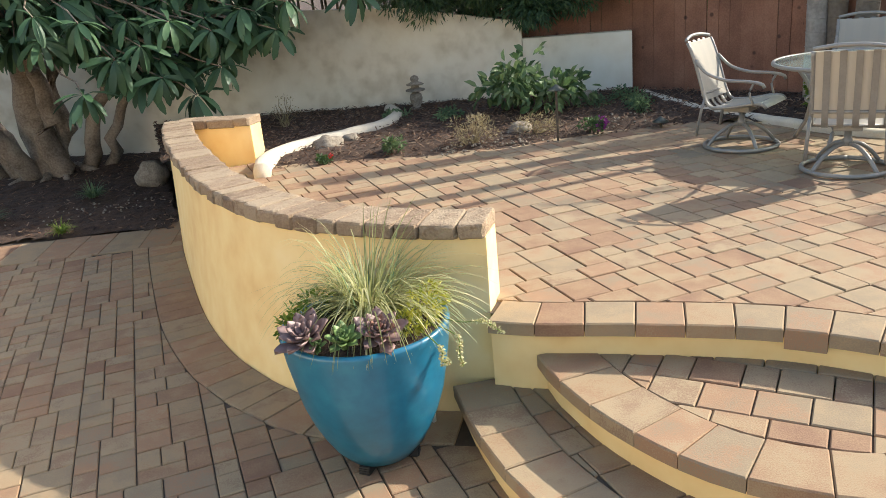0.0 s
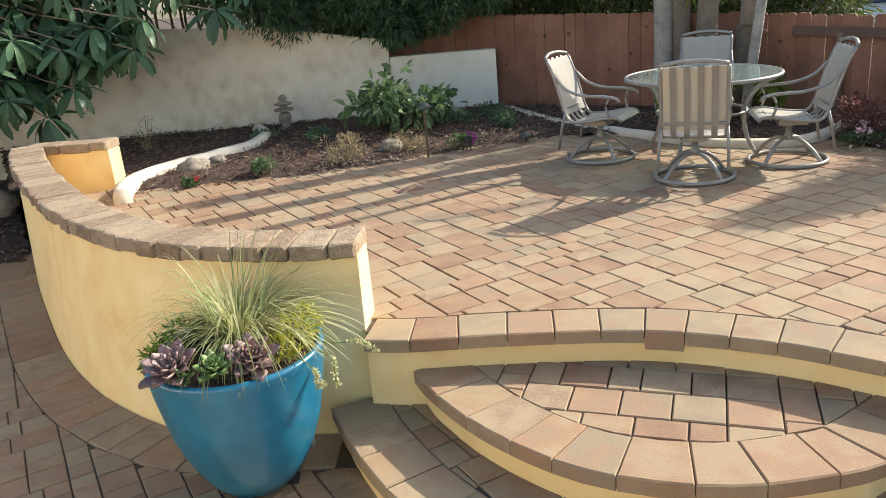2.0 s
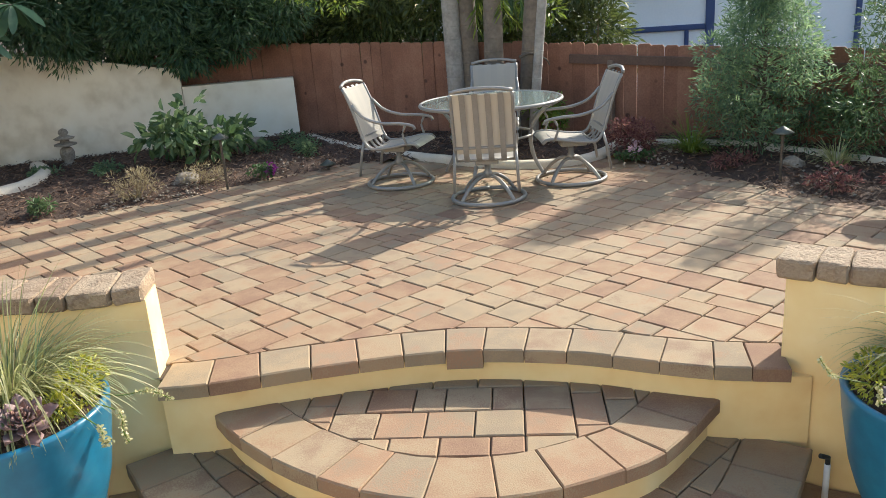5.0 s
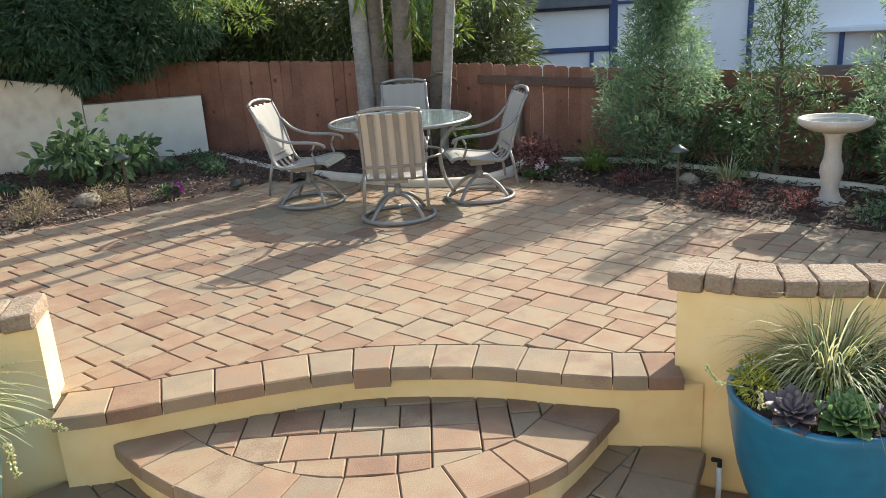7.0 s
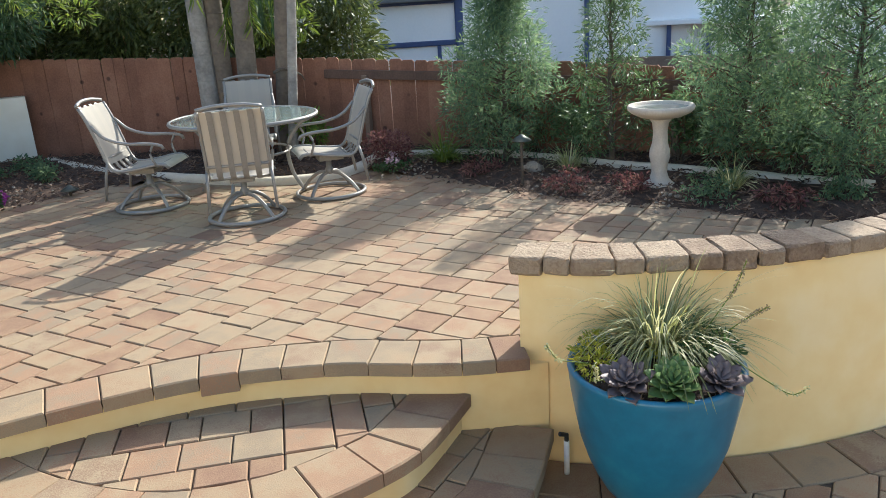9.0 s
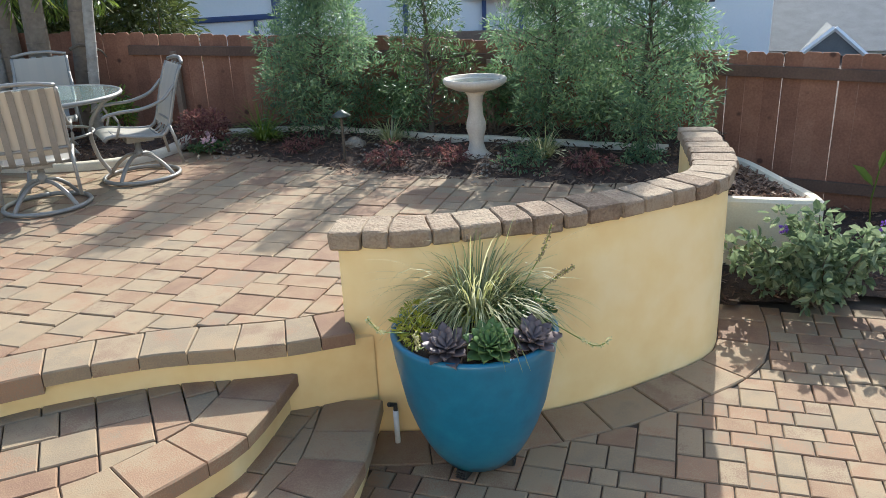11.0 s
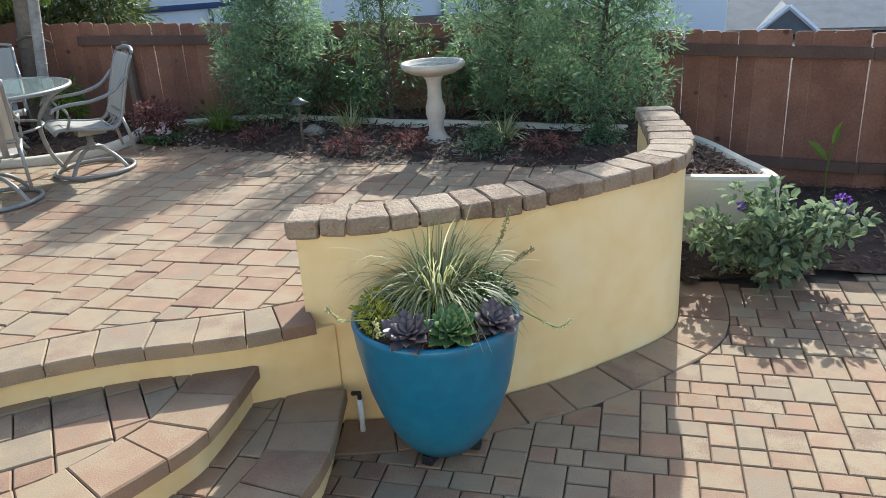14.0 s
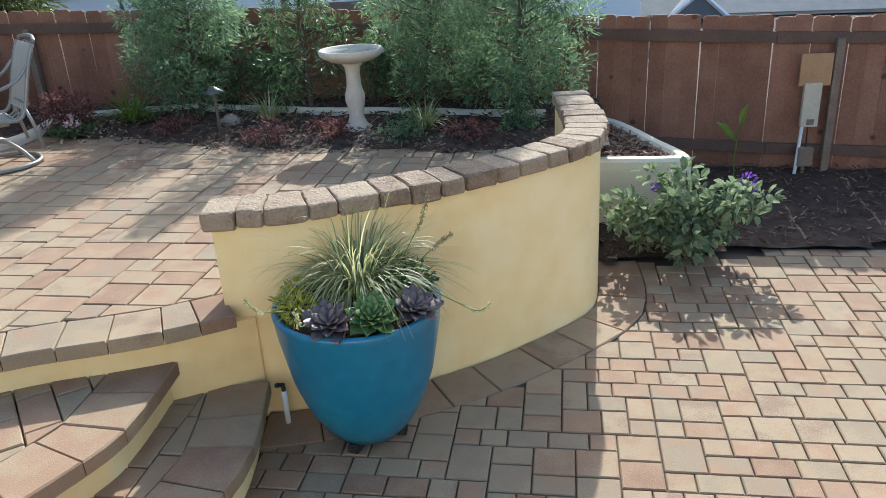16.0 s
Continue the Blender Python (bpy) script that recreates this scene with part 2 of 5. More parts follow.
def spline(points, step):
    """Points at even steps along a smooth curve through the given ones."""
    p = [np.array(q, float) for q in points]
    p = [2 * p[0] - p[1]] + p + [2 * p[-1] - p[-2]]
    out = []
    for i in range(1, len(p) - 2):
        a, b, c, d = p[i - 1:i + 3]
        for k in range(24):
            t = k / 24
            out.append(0.5 * (2 * b + (c - a) * t + (2 * a - 5 * b + 4 * c - d) * t * t + (3 * b - a - 3 * c + d) * t ** 3))
    out.append(p[-2])
    out = np.array(out)
    s = np.concatenate([[0], np.cumsum(np.linalg.norm(np.diff(out, axis=0), axis=1))])
    n = max(2, int(round(s[-1] / step)) + 1)
    u = np.linspace(0, s[-1], n)
    return np.stack([np.interp(u, s, out[:, k]) for k in range(out.shape[1])], 1)


def normals(c):
    """Unit normals to the left of a plane curve."""
    t = np.gradient(c, axis=0)
    t /= np.linalg.norm(t, axis=1)[:, None]
    return np.stack([-t[:, 1], t[:, 0]], 1)


def offset(c, d):
    return c + normals(c) * d


def along(c, widths):
    """Cuts a curve into lengths that cycle through widths; gives index pairs as places along it."""
    s = np.concatenate([[0], np.cumsum(np.linalg.norm(np.diff(c, axis=0), axis=1))])
    cuts, i = [0.0], 0
    while cuts[-1] + widths[i % len(widths)] * 0.6 < s[-1]:
        cuts.append(min(cuts[-1] + widths[i % len(widths)], s[-1]))
        i += 1
    cuts[-1] = s[-1]
    return s, cuts


def at_len(c, s, u):
    return np.array([np.interp(u, s, c[:, 0]), np.interp(u, s, c[:, 1])])


def prism_data(poly, z0, z1, ch):
    """A flat stone: a prism with worn top edges."""
    p = np.array(poly, float)
    cen = p.mean(0)
    d = cen - p
    ins = p + d / np.maximum(np.linalg.norm(d, axis=1), 1e-6)[:, None] * ch * 1.4
    n = len(p)
    v = [(*q, z0) for q in p] + [(*q, z1 - ch) for q in p] + [(*q, z1) for q in ins]
    f = []
    for i in range(n):
        j = (i + 1) % n
        f.append((i, j, n + j, n + i))
        f.append((n + i, n + j, 2 * n + j, 2 * n + i))
    f.append(tuple(range(2 * n, 3 * n)))
    return v, f


def ccw(poly):
    p = np.array(poly, float)
    a = np.sum(p[:, 0] * np.roll(p[:, 1], -1) - np.roll(p[:, 0], -1) * p[:, 1])
    return p if a > 0 else p[::-1]


def stone(name, poly, z0, z1, ch, material, parent):
    p = ccw(poly)
    cen = p.mean(0)
    v, f = prism_data(p - cen, z0 - z1, 0, ch)
    ob = mesh_ob(name, v, f, material, parent)
    ob.location = (*cen, z1)
    return ob


def shrink(poly, d):
    p = np.array(poly, float)
    v = p.mean(0) - p
    return p + v / np.linalg.norm(v, axis=1)[:, None] * d


def clip(poly, point, normal):
    """The part of a convex polygon on the normal's side of a line."""
    out = []
    d = [float(np.dot(np.array(q) - point, normal)) for q in poly]
    for i in range(len(poly)):
        j = (i + 1) % len(poly)
        if d[i] >= 0:
            out.append(np.array(poly[i], float))
        if d[i] * d[j] < 0:
            k = d[i] / (d[i] - d[j])
            out.append(np.array(poly[i]) * (1 - k) + np.array(poly[j]) * k)
    return out


def area(poly):
    p = np.array(poly)
    return abs(np.sum(p[:, 0] * np.roll(p[:, 1], -1) - np.roll(p[:, 0], -1) * p[:, 1])) / 2


def inside(poly, x, y):
    r = False
    for i in range(len(poly)):
        (x1, y1), (x2, y2) = poly[i], poly[i - 1]
        if (y1 > y) != (y2 > y) and x < (x2 - x1) * (y - y1) / (y2 - y1) + x1:
            r = not r
    return r


def cut_by(poly, curve, side):
    """Cuts a piece along the curve nearest to it; side +1 keeps what lies to the curve's left."""
    c = np.mean(poly, axis=0)
    i = int(np.argmin(np.linalg.norm(curve - c, axis=1)))
    if np.linalg.norm(curve[i] - c) > 0.35:
        return poly
    return clip(poly, curve[i], normals(curve)[i] * side)


def bands(x0, x1, y0, y1, rng, long_axis, k=1.0):
    """A random ashlar of pavers in mixed sizes: rectangles (x, y, w, h) that fill the field without a gap."""
    u = 0.0567 * k
    if long_axis == "y":
        x1, y1 = x0 + y1 - y0, y0 + x1 - x0
    nx, ny = int((x1 - x0) / u) + 2, int((y1 - y0) / u) + 2
    full, out = np.zeros((ny + 4, nx), bool), []
    for r in range(ny):
        c = 0
        while c < nx:
            if full[r, c]:
                c += 1
                continue
            run = 1
            while c + run < nx and not full[r, c + run]:
                run += 1
            w = rng.choice([q for q in (2, 3, 3, 4) if q <= run and run - q != 1] or [run])
            h = rng.choice((2, 3) if w == 2 else (2, 3, 3))
            full[r:r + h, c:c + w] = True
            out.append((x0 + c * u, y0 + r * u, w * u, h * u))
            c += w
    if long_axis == "y":
        return [(x0 + (y - y0), y0 + (x - x0), h, w) for x, y, w, h in out]
    return out


def tube_bm(path, r, sides=8, bm=None, taper=None):
    bm = bm or bmesh.new()
    p = [Vector(q) for q in path]
    rings = []
    up = Vector((0, 0, 1))
    for i, q in enumerate(p):
        d = (p[min(i + 1, len(p) - 1)] - p[max(i - 1, 0)]).normalized()
        u = d.cross(up if abs(d.z) < 0.95 else Vector((1, 0, 0))).normalized()
        w = u.cross(d)
        rr = r if taper is None else r * (1 + (taper - 1) * i / (len(p) - 1))
        rings.append([bm.verts.new(q + (u * math.cos(a) + w * math.sin(a)) * rr) for a in np.linspace(0, 2 * math.pi, sides, endpoint=False)])
    for a, b in zip(rings, rings[1:]):
        for k in range(sides):
            bm.faces.new((a[k], a[(k + 1) % sides], b[(k + 1) % sides], b[k]))
    bm.faces.new(rings[0][::-1])
    bm.faces.new(rings[-1])
    return bm


def lathe_bm(profile, sides=40, bm=None, close=True):
    bm = bm or bmesh.new()
    rings = [[bm.verts.new((r * math.cos(a), r * math.sin(a), z)) for a in np.linspace(0, 2 * math.pi, sides, endpoint=False)] for r, z in profile]
    for a, b in zip(rings, rings[1:]):
        for k in range(sides):
            bm.faces.new((a[k], a[(k + 1) % sides], b[(k + 1) % sides], b[k]))
    if close:
        bm.faces.new(rings[0][::-1])
        bm.faces.new(rings[-1])
    return bm


def box_bm(x0, x1, y0, y1, z0, z1, bev=0.0, bm=None):
    own = bm is None
    bm = bm or bmesh.new()
    vs = [bm.verts.new(c) for c in ((x0, y0, z0), (x1, y0, z0), (x1, y1, z0), (x0, y1, z0), (x0, y0, z1), (x1, y0, z1), (x1, y1, z1), (x0, y1, z1))]
    for f in ((0, 3, 2, 1), (4, 5, 6, 7), (0, 1, 5, 4), (1, 2, 6, 5), (2, 3, 7, 6), (3, 0, 4, 7)):
        bm.faces.new([vs[i] for i in f])
    if bev and own:
        bmesh.ops.bevel(bm, geom=list(bm.edges), offset=bev, segments=2, affect="EDGES", profile=0.6)
    return bm

# ---------------------------------------------------------------- plan
T, Z2, Z1, CAP = 0.56, 0.385, 0.20, 1.00
rng = random.Random(7)
nrg = np.random.default_rng(7)
EDGE = spline([(1.54, 2.945), (1.72, 2.79), (2.10, 2.55), (2.57, 2.19), (2.89, 1.76), (3.05, 1.39), (3.14, 1.19), (3.25, 1.02), (3.36, 0.86)], 0.03)
EDGE_BACK = offset(EDGE, 0.25)
STEP2 = spline([(1.73, 2.83), (1.70, 2.60), (1.72, 2.17), (1.86, 1.73), (2.17, 1.38), (2.58, 1.18), (2.82, 1.15), (3.20, 1.18)], 0.03)
STEP1 = spline([(1.39, 3.08), (1.33, 2.69), (1.32, 2.25), (1.42, 1.72), (1.75, 1.20), (2.20, 0.86), (2.60, 0.76), (2.90, 0.75), (3.36, 0.85)], 0.03)
WALL_W = spline([(1.595, 3.03), (1.235, 3.30), (0.98, 3.59), (0.74, 4.00), (0.595, 4.44), (0.46, 5.10), (0.37, 6.15), (0.34, 7.2), (0.37, 8.10)], 0.04)
WALL_E = spline([(3.352, 1.05), (3.42, 0.72), (3.55, 0.45), (3.76, 0.11), (3.96, -0.145), (4.26, -0.45), (4.48, -0.62), (4.70, -0.68), (5.02, -0.68), (5.40, -0.64), (5.74, -0.59)], 0.04)
BASE_W = spline([(1.60, 3.055), (1.20, 3.32), (0.88, 3.56), (0.69, 3.88), (0.58, 4.14), (0.47, 4.50), (0.37, 5.14), (0.33, 6.0), (0.32, 7.2), (0.39, 8.08)], 0.04)
BED_EDGE = [(1.15, 7.16), (2.3, 6.66), (3.25, 6.32), (4.33, 6.18), (5.2, 6.0), (5.6, 5.41), (5.63, 4.74), (6.1, 4.13), (6.45, 4.10), (6.29, 3.27), (5.98, 2.35), (5.85, 1.58), (5.82, 0.92), (5.76, 0.13), (5.72, -0.42)]
FENCE = [(4.3, 9.40), (5.0, 9.02), (5.85, 8.45), (6.66, 6.5), (7.30, 4.50), (7.55, 3.0), (7.58, 1.6), (7.48, 0.2), (7.30, -1.2), (7.12, -2.6), (6.95, -4.4)]
GARDEN_WALL = [(-6.0, 13.9), (-1.0, 11.75), (1.6, 10.5), (3.4, 9.55), (4.72, 8.80), (5.86, 8.12)]
SUB = 0.013

# ---------------------------------------------------------------- ground
ground = mesh_ob("ground", [(-300, -300, -0.05), (300, -300, -0.05), (300, 300, -0.05), (-300, 300, -0.05)], [(0, 1, 2, 3)], M_SOIL)
tagged(ground, "bare dark earth reaching away under the whole garden", "ground", kind="structure")
patio = mesh_ob("patio_base", [(-6, -4.5, -SUB), (6.2, -4.5, -SUB), (6.2, 9.6, -SUB), (-6, 9.6, -SUB)], [(0, 1, 2, 3)], M_SAND)
tagged(patio, "sandy bed under the lower patio pavers", "patio", kind="structure")


def swept_wall(name, top, base, thick, z0, z1, label, material=M_STUCCO, side=-1):
    """A curved plastered wall: outer face from the base curve up to the top curve, and an inner face."""
    n = len(top)
    s = np.linspace(0, 1, n)
    b = np.stack([np.interp(s, np.linspace(0, 1, len(base)), base[:, k]) for k in (0, 1)], 1)
    outer, inner = top, offset(top, thick * side)
    v, f = [], []
    zs = np.linspace(0, 1, 6)
    for i in range(n):
        for q in zs:
            p = b[i] * (1 - q) + outer[i] * q
            v.append((p[0], p[1], z0 + (z1 - z0) * q))
        v.append((*inner[i], z1))
        v.append((*inner[i], z0))
    m = len(zs) + 2
    for i in range(n - 1):
        for k in range(m - 1):
            f.append((i * m + k, i * m + k + 1, (i + 1) * m + k + 1, (i + 1) * m + k))
    f.append(tuple(range(m)))
    f.append(tuple(range((n - 1) * m, n * m))[::-1])
    ob = mesh_ob(name, v, f, material)
    bm = bmesh.new()
    bm.from_mesh(ob.data)
    bmesh.ops.recalc_face_normals(bm, faces=bm.faces)
    bm.to_mesh(ob.data)
    bm.free()
    return tagged(ob, label, "wall", kind="structure")


# the two curved seat walls, their caps built further down
wall_west = swept_wall("wall_west", offset(WALL_W, -0.035), BASE_W, 0.21, -0.02, CAP - 0.075, "curved low garden wall in pale yellow stucco with brick coping")
wall_east = swept_wall("wall_east", offset(WALL_E, 0.035)[1:], offset(WALL_E, 0.03)[1:], 0.17, -0.02, CAP - 0.075, "curved low garden wall in pale yellow stucco with brick coping", side=1)
RETURN_W = spline([(0.46, 8.02), (0.78, 7.80), (1.13, 7.53)], 0.04)
wall_return = swept_wall("wall_return", offset(RETURN_W, 0.03), offset(RETURN_W, 0.03), 0.20, -0.02, CAP - 0.075, "short yellow stucco return at the end of the curved wall", side=1)


def riser(name, curve, inset, side, z0, z1, label):
    c = offset(curve, inset * side)
    back = offset(curve, (inset + 0.25) * side)
    v = [(*p, z0) for p in c] + [(*p, z1) for p in c] + [(*p, z1) for p in back] + [(*p, z0) for p in back]
    n = len(c)
    f = []
    for i in range(n - 1):
        for k in range(3):
            f.append((k * n + i, k * n + i + 1, (k + 1) * n + i + 1, (k + 1) * n + i))
    f += [(0, n, 2 * n, 3 * n), (n - 1, 4 * n - 1, 3 * n - 1, 2 * n - 1)]
    ob = mesh_ob(name, v, f, M_STUCCO)
    return tagged(ob, label, "step riser", kind="structure")


riser_top = riser("riser_top", EDGE, 0.05, 1, -0.02, T - 0.06, "yellow stucco riser under the terrace edge stones")
riser_mid = riser("riser_mid", STEP2, 0.045, 1, -0.02, Z2 - 0.06, "yellow stucco riser of the half-round upper step")
riser_low = riser("riser_low", STEP1, 0.045, 1, -0.02, Z1 - 0.06, "yellow stucco riser of the half-round lower step")


def slab(name, poly, z, material, label, category="paving bed"):
    ob = mesh_ob(name, [(*p, z) for p in poly], [tuple(range(len(poly)))], material)
    return tagged(ob, label, category, kind="structure")


terrace_bed = slab("terrace_base", [(1.6, 3.05)] + [tuple(p) for p in EDGE[4:-3:4] + normals(EDGE)[4:-3:4] * 0.06] + [(3.45, 1.05), (4.1, -0.1), (4.6, -0.5), (5.9, -0.5), (6.6, 2.0), (6.8, 4.3), (5.9, 5.5), (5.4, 6.3), (2.4, 7.0), (1.1, 7.5), (0.7, 6.4), (0.75, 5.0), (1.05, 3.95)], T - SUB, M_SAND, "sandy bed under the raised terrace pavers")
step2_bed = slab("step_upper_base", [tuple(p) for p in offset(STEP2, 0.06)[::3]], Z2 - SUB, M_SAND, "sandy bed under the half-round step pavers")
step1_bed = slab("step_lower_base", [tuple(p) for p in offset(STEP1, 0.06)[::3]], Z1 - SUB, M_SAND, "sandy bed under the lower step pavers")


# ---------------------------------------------------------------- planting beds
def mulch(name, poly, height, label, cell=0.09):
    xs, ys = [p[0] for p in poly], [p[1] for p in poly]
    nx, ny = int((max(xs) - min(xs)) / cell) + 2, int((max(ys) - min(ys)) / cell) + 2
    index, v, f = {}, [], []

    def vert(i, j):
        if (i, j) not in index:
            x, y = min(xs) + i * cell, min(ys) + j * cell
            index[i, j] = len(v)
            z = height(x, y) + 0.022 * noise.noise((x * 4, y * 4, 0)) + 0.018 * noise.noise((x * 11, y * 11, 3))
            v.append((x + rng.uniform(-0.02, 0.02), y + rng.uniform(-0.02, 0.02), z))
        return index[i, j]

    for i in range(nx):
        for j in range(ny):
            if inside(poly, min(xs) + (i + 0.5) * cell, min(ys) + (j + 0.5) * cell):
                f.append((vert(i, j), vert(i + 1, j), vert(i + 1, j + 1), vert(i, j + 1)))
    ob = mesh_ob(name, v, f, M_SOIL, smooth=True)
    return tagged(ob, label, "planting bed", kind="structure")


bed_edge_poly = [tuple(p) for p in spline(BED_EDGE[:5], 0.1)] + [tuple(p) for p in BED_EDGE[5:9]] + [tuple(p) for p in spline(BED_EDGE[9:], 0.1)]
BACK_BED = bed_edge_poly + [(5.8, -0.75), (7.3, -0.75), (7.56, 0.2), (7.62, 1.6), (7.6, 3.0), (7.36, 4.5), (6.7, 6.3), (5.8, 8.3), (4.72, 8.85), (3.4, 9.6), (1.6, 10.55), (0.3, 11.1), (0.3, 8.2), (1.2, 7.75)]


def back_height(x, y):
    d = min((x - a) ** 2 + (y - b) ** 2 for a, b in bed_edge_poly) ** 0.5
    return T - 0.02 + 0.07 * min(1.0, d / 0.35)


mulch("bed_back", BACK_BED, back_height, "raised planting bed of dark shredded bark mulch")
LOW_BED = [(-6, 9.3), (-2.4, 8.72), (-1.4, 8.42), (-0.84, 8.21), (-0.30, 8.03), (0.28, 7.77), (0.32, 8.3), (0.32, 11.2), (-1.0, 11.8), (-6, 13.9)]
low_height = lambda x, y: 0.01 + 0.07 * max(0.0, y - 8.2)
rows = [7.95 + 0.217 * i for i in range(16)]
foot = lambda y: 0.42
v = [p for y in rows for p in ((0.50, y, 0.60), (0.46, y, 0.36 + 0.05 * noise.noise((y * 3, 0, 7))), (foot(y), y, low_height(0, y) - 0.03))]
tagged(mesh_ob("bed_bank", v, [(3 * i + k, 3 * i + k + 1, 3 * i + k + 4, 3 * i + k + 3) for i in range(15) for k in range(2)], M_SOIL, smooth=True), "mulched bank between the raised and the lower bed", "planting bed", kind="structure")
mulch("bed_low", LOW_BED, low_height, "dark mulched bed under the large-leaved tree", 0.055)
SIDE_BED = [(5.10, -0.66), (5.36, -1.55), (5.46, -2.5), (5.5, -4.4), (7.0, -4.4), (7.15, -2.6), (7.3, -0.6)]
mulch("bed_side", SIDE_BED, lambda x, y: 0.03, "shaded soil bed beside the fence", 0.1)


def chips(name, poly, height, count, label, material=M_CHIP):
    xs, ys = [p[0] for p in poly], [p[1] for p in poly]
    v, f = [], []
    while len(f) < count * 5:
        x, y = rng.uniform(min(xs), max(xs)), rng.uniform(min(ys), max(ys))
        if not inside(poly, x, y):
            continue
        l, w, h = rng.uniform(0.008, 0.034), rng.uniform(0.003, 0.008), rng.uniform(0.002, 0.006)
        m = pose(x, y, height(x, y) + rng.uniform(0.005, 0.03), rng.uniform(-35, 35), rng.uniform(-35, 35), rng.uniform(0, 360))
        k = len(v)
        v += [m @ Vector(c) for c in ((-l, -w, 0), (l, -w * 0.6, 0), (l, w * 0.6, 0), (-l, w, 0), (-l, -w, h), (l, -w * 0.6, h), (l, w * 0.6, h), (-l, w, h))]
        f += [(k + 4, k + 5, k + 6, k + 7), (k, k + 1, k + 5, k + 4), (k + 1, k + 2, k + 6, k + 5), (k + 2, k + 3, k + 7, k + 6), (k + 3, k, k + 4, k + 7)]
    return tagged(mesh_ob(name, v, f, material), label, "mulch", kind="stuff")


chips("bark_mulch", BACK_BED, back_height, 12000, "loose shredded bark mulch over the raised bed")
chips("bark_mulch", SIDE_BED, lambda x, y: 0.03, 1800, "loose shredded bark mulch beside the fence")
chips("bark_mulch", LOW_BED, low_height, 2500, "loose shredded bark mulch under the tree")


# ---------------------------------------------------------------- kerbs
def kerb(name, pts, width, z0, z1, label):
    c = spline(pts, 0.05)
    n, nn = len(c), normals(c)
    prof = [(-0.5, 0), (-0.5, 0.7), (-0.38, 0.93), (-0.15, 1), (0.15, 1), (0.38, 0.93), (0.5, 0.7), (0.5, 0)]
    v, f = [], []
    for i in range(n):
        zz = 0.006 * noise.noise((c[i][0] * 5, c[i][1] * 5, 0))
        for a, b in prof:
            v.append((*(c[i] + nn[i] * a * width), z0 + (z1 - z0) * b + zz))
    m = len(prof)
    for i in range(n - 1):
        for k in range(m - 1):
            f.append((i * m + k, (i + 1) * m + k, (i + 1) * m + k + 1, i * m + k + 1))
    f += [tuple(range(m)), tuple(range((n - 1) * m, n * m))[::-1]]
    return tagged(mesh_ob(name, v, f, M_KERB, smooth=True), label, "kerb", kind="structure")


kerb("kerb_west", [(1.10, 6.84), (1.18, 7.20), (1.38, 7.52), (1.75, 7.80), (2.20, 7.97), (2.68, 8.22), (2.98, 8.72), (3.07, 9.25)], 0.15, 0.5, 0.685, "pale poured concrete kerb curving round the mulch bed")
kerb("kerb_north", [(5.85, 7.9), (5.62, 6.9), (5.55, 6.2), (5.60, 5.41), (5.64, 4.80), (5.80, 4.32), (6.08, 4.08), (6.44, 4.03), (6.86, 4.12)], 0.14, 0.5, 0.625, "pale poured concrete kerb behind the patio table")
kerb("kerb_east", [(6.86, 4.14), (7.08, 3.55), (7.21, 2.99), (7.12, 2.4), (7.01, 1.99), (6.93, 1.4), (6.88, 0.89), (6.76, 0.24), (6.7, -0.3)], 0.09, 0.55, 0.655, "pale concrete kerb along the foot of the fence")

# ---------------------------------------------------------------- cream garden wall
def upright_wall(name, pts, tops, thick, z0, material, label, cap=0.0):
    c = np.array(pts, float)
    o = offset(c, thick)
    n = len(c)
    v = [(*p, z0) for p in c] + [(*p, t) for p, t in zip(c, tops)] + [(*p, t) for p, t in zip(o, tops)] + [(*p, z0) for p in o]
    f = []
    for i in range(n - 1):
        for k in range(3):
            f.append((k * n + i, k * n + i + 1, (k + 1) * n + i + 1, (k + 1) * n + i))
    f += [(0, n, 2 * n, 3 * n), (n - 1, 4 * n - 1, 3 * n - 1, 2 * n - 1)]
    return tagged(mesh_ob(name, v, f, material), label, "wall", kind="structure")


upright_wall("wall_north", GARDEN_WALL[:5], [2.02, 1.96, 1.93, 1.80, 1.52], 0.2, -0.1, M_WHITE, "weathered cream stucco garden wall with faint stains")
upright_wall("wall_north_low", [(4.73, 8.80), (5.86, 8.12)], [1.31, 1.30], 0.2, -0.1, M_WHITE, "lower end of the cream stucco garden wall")


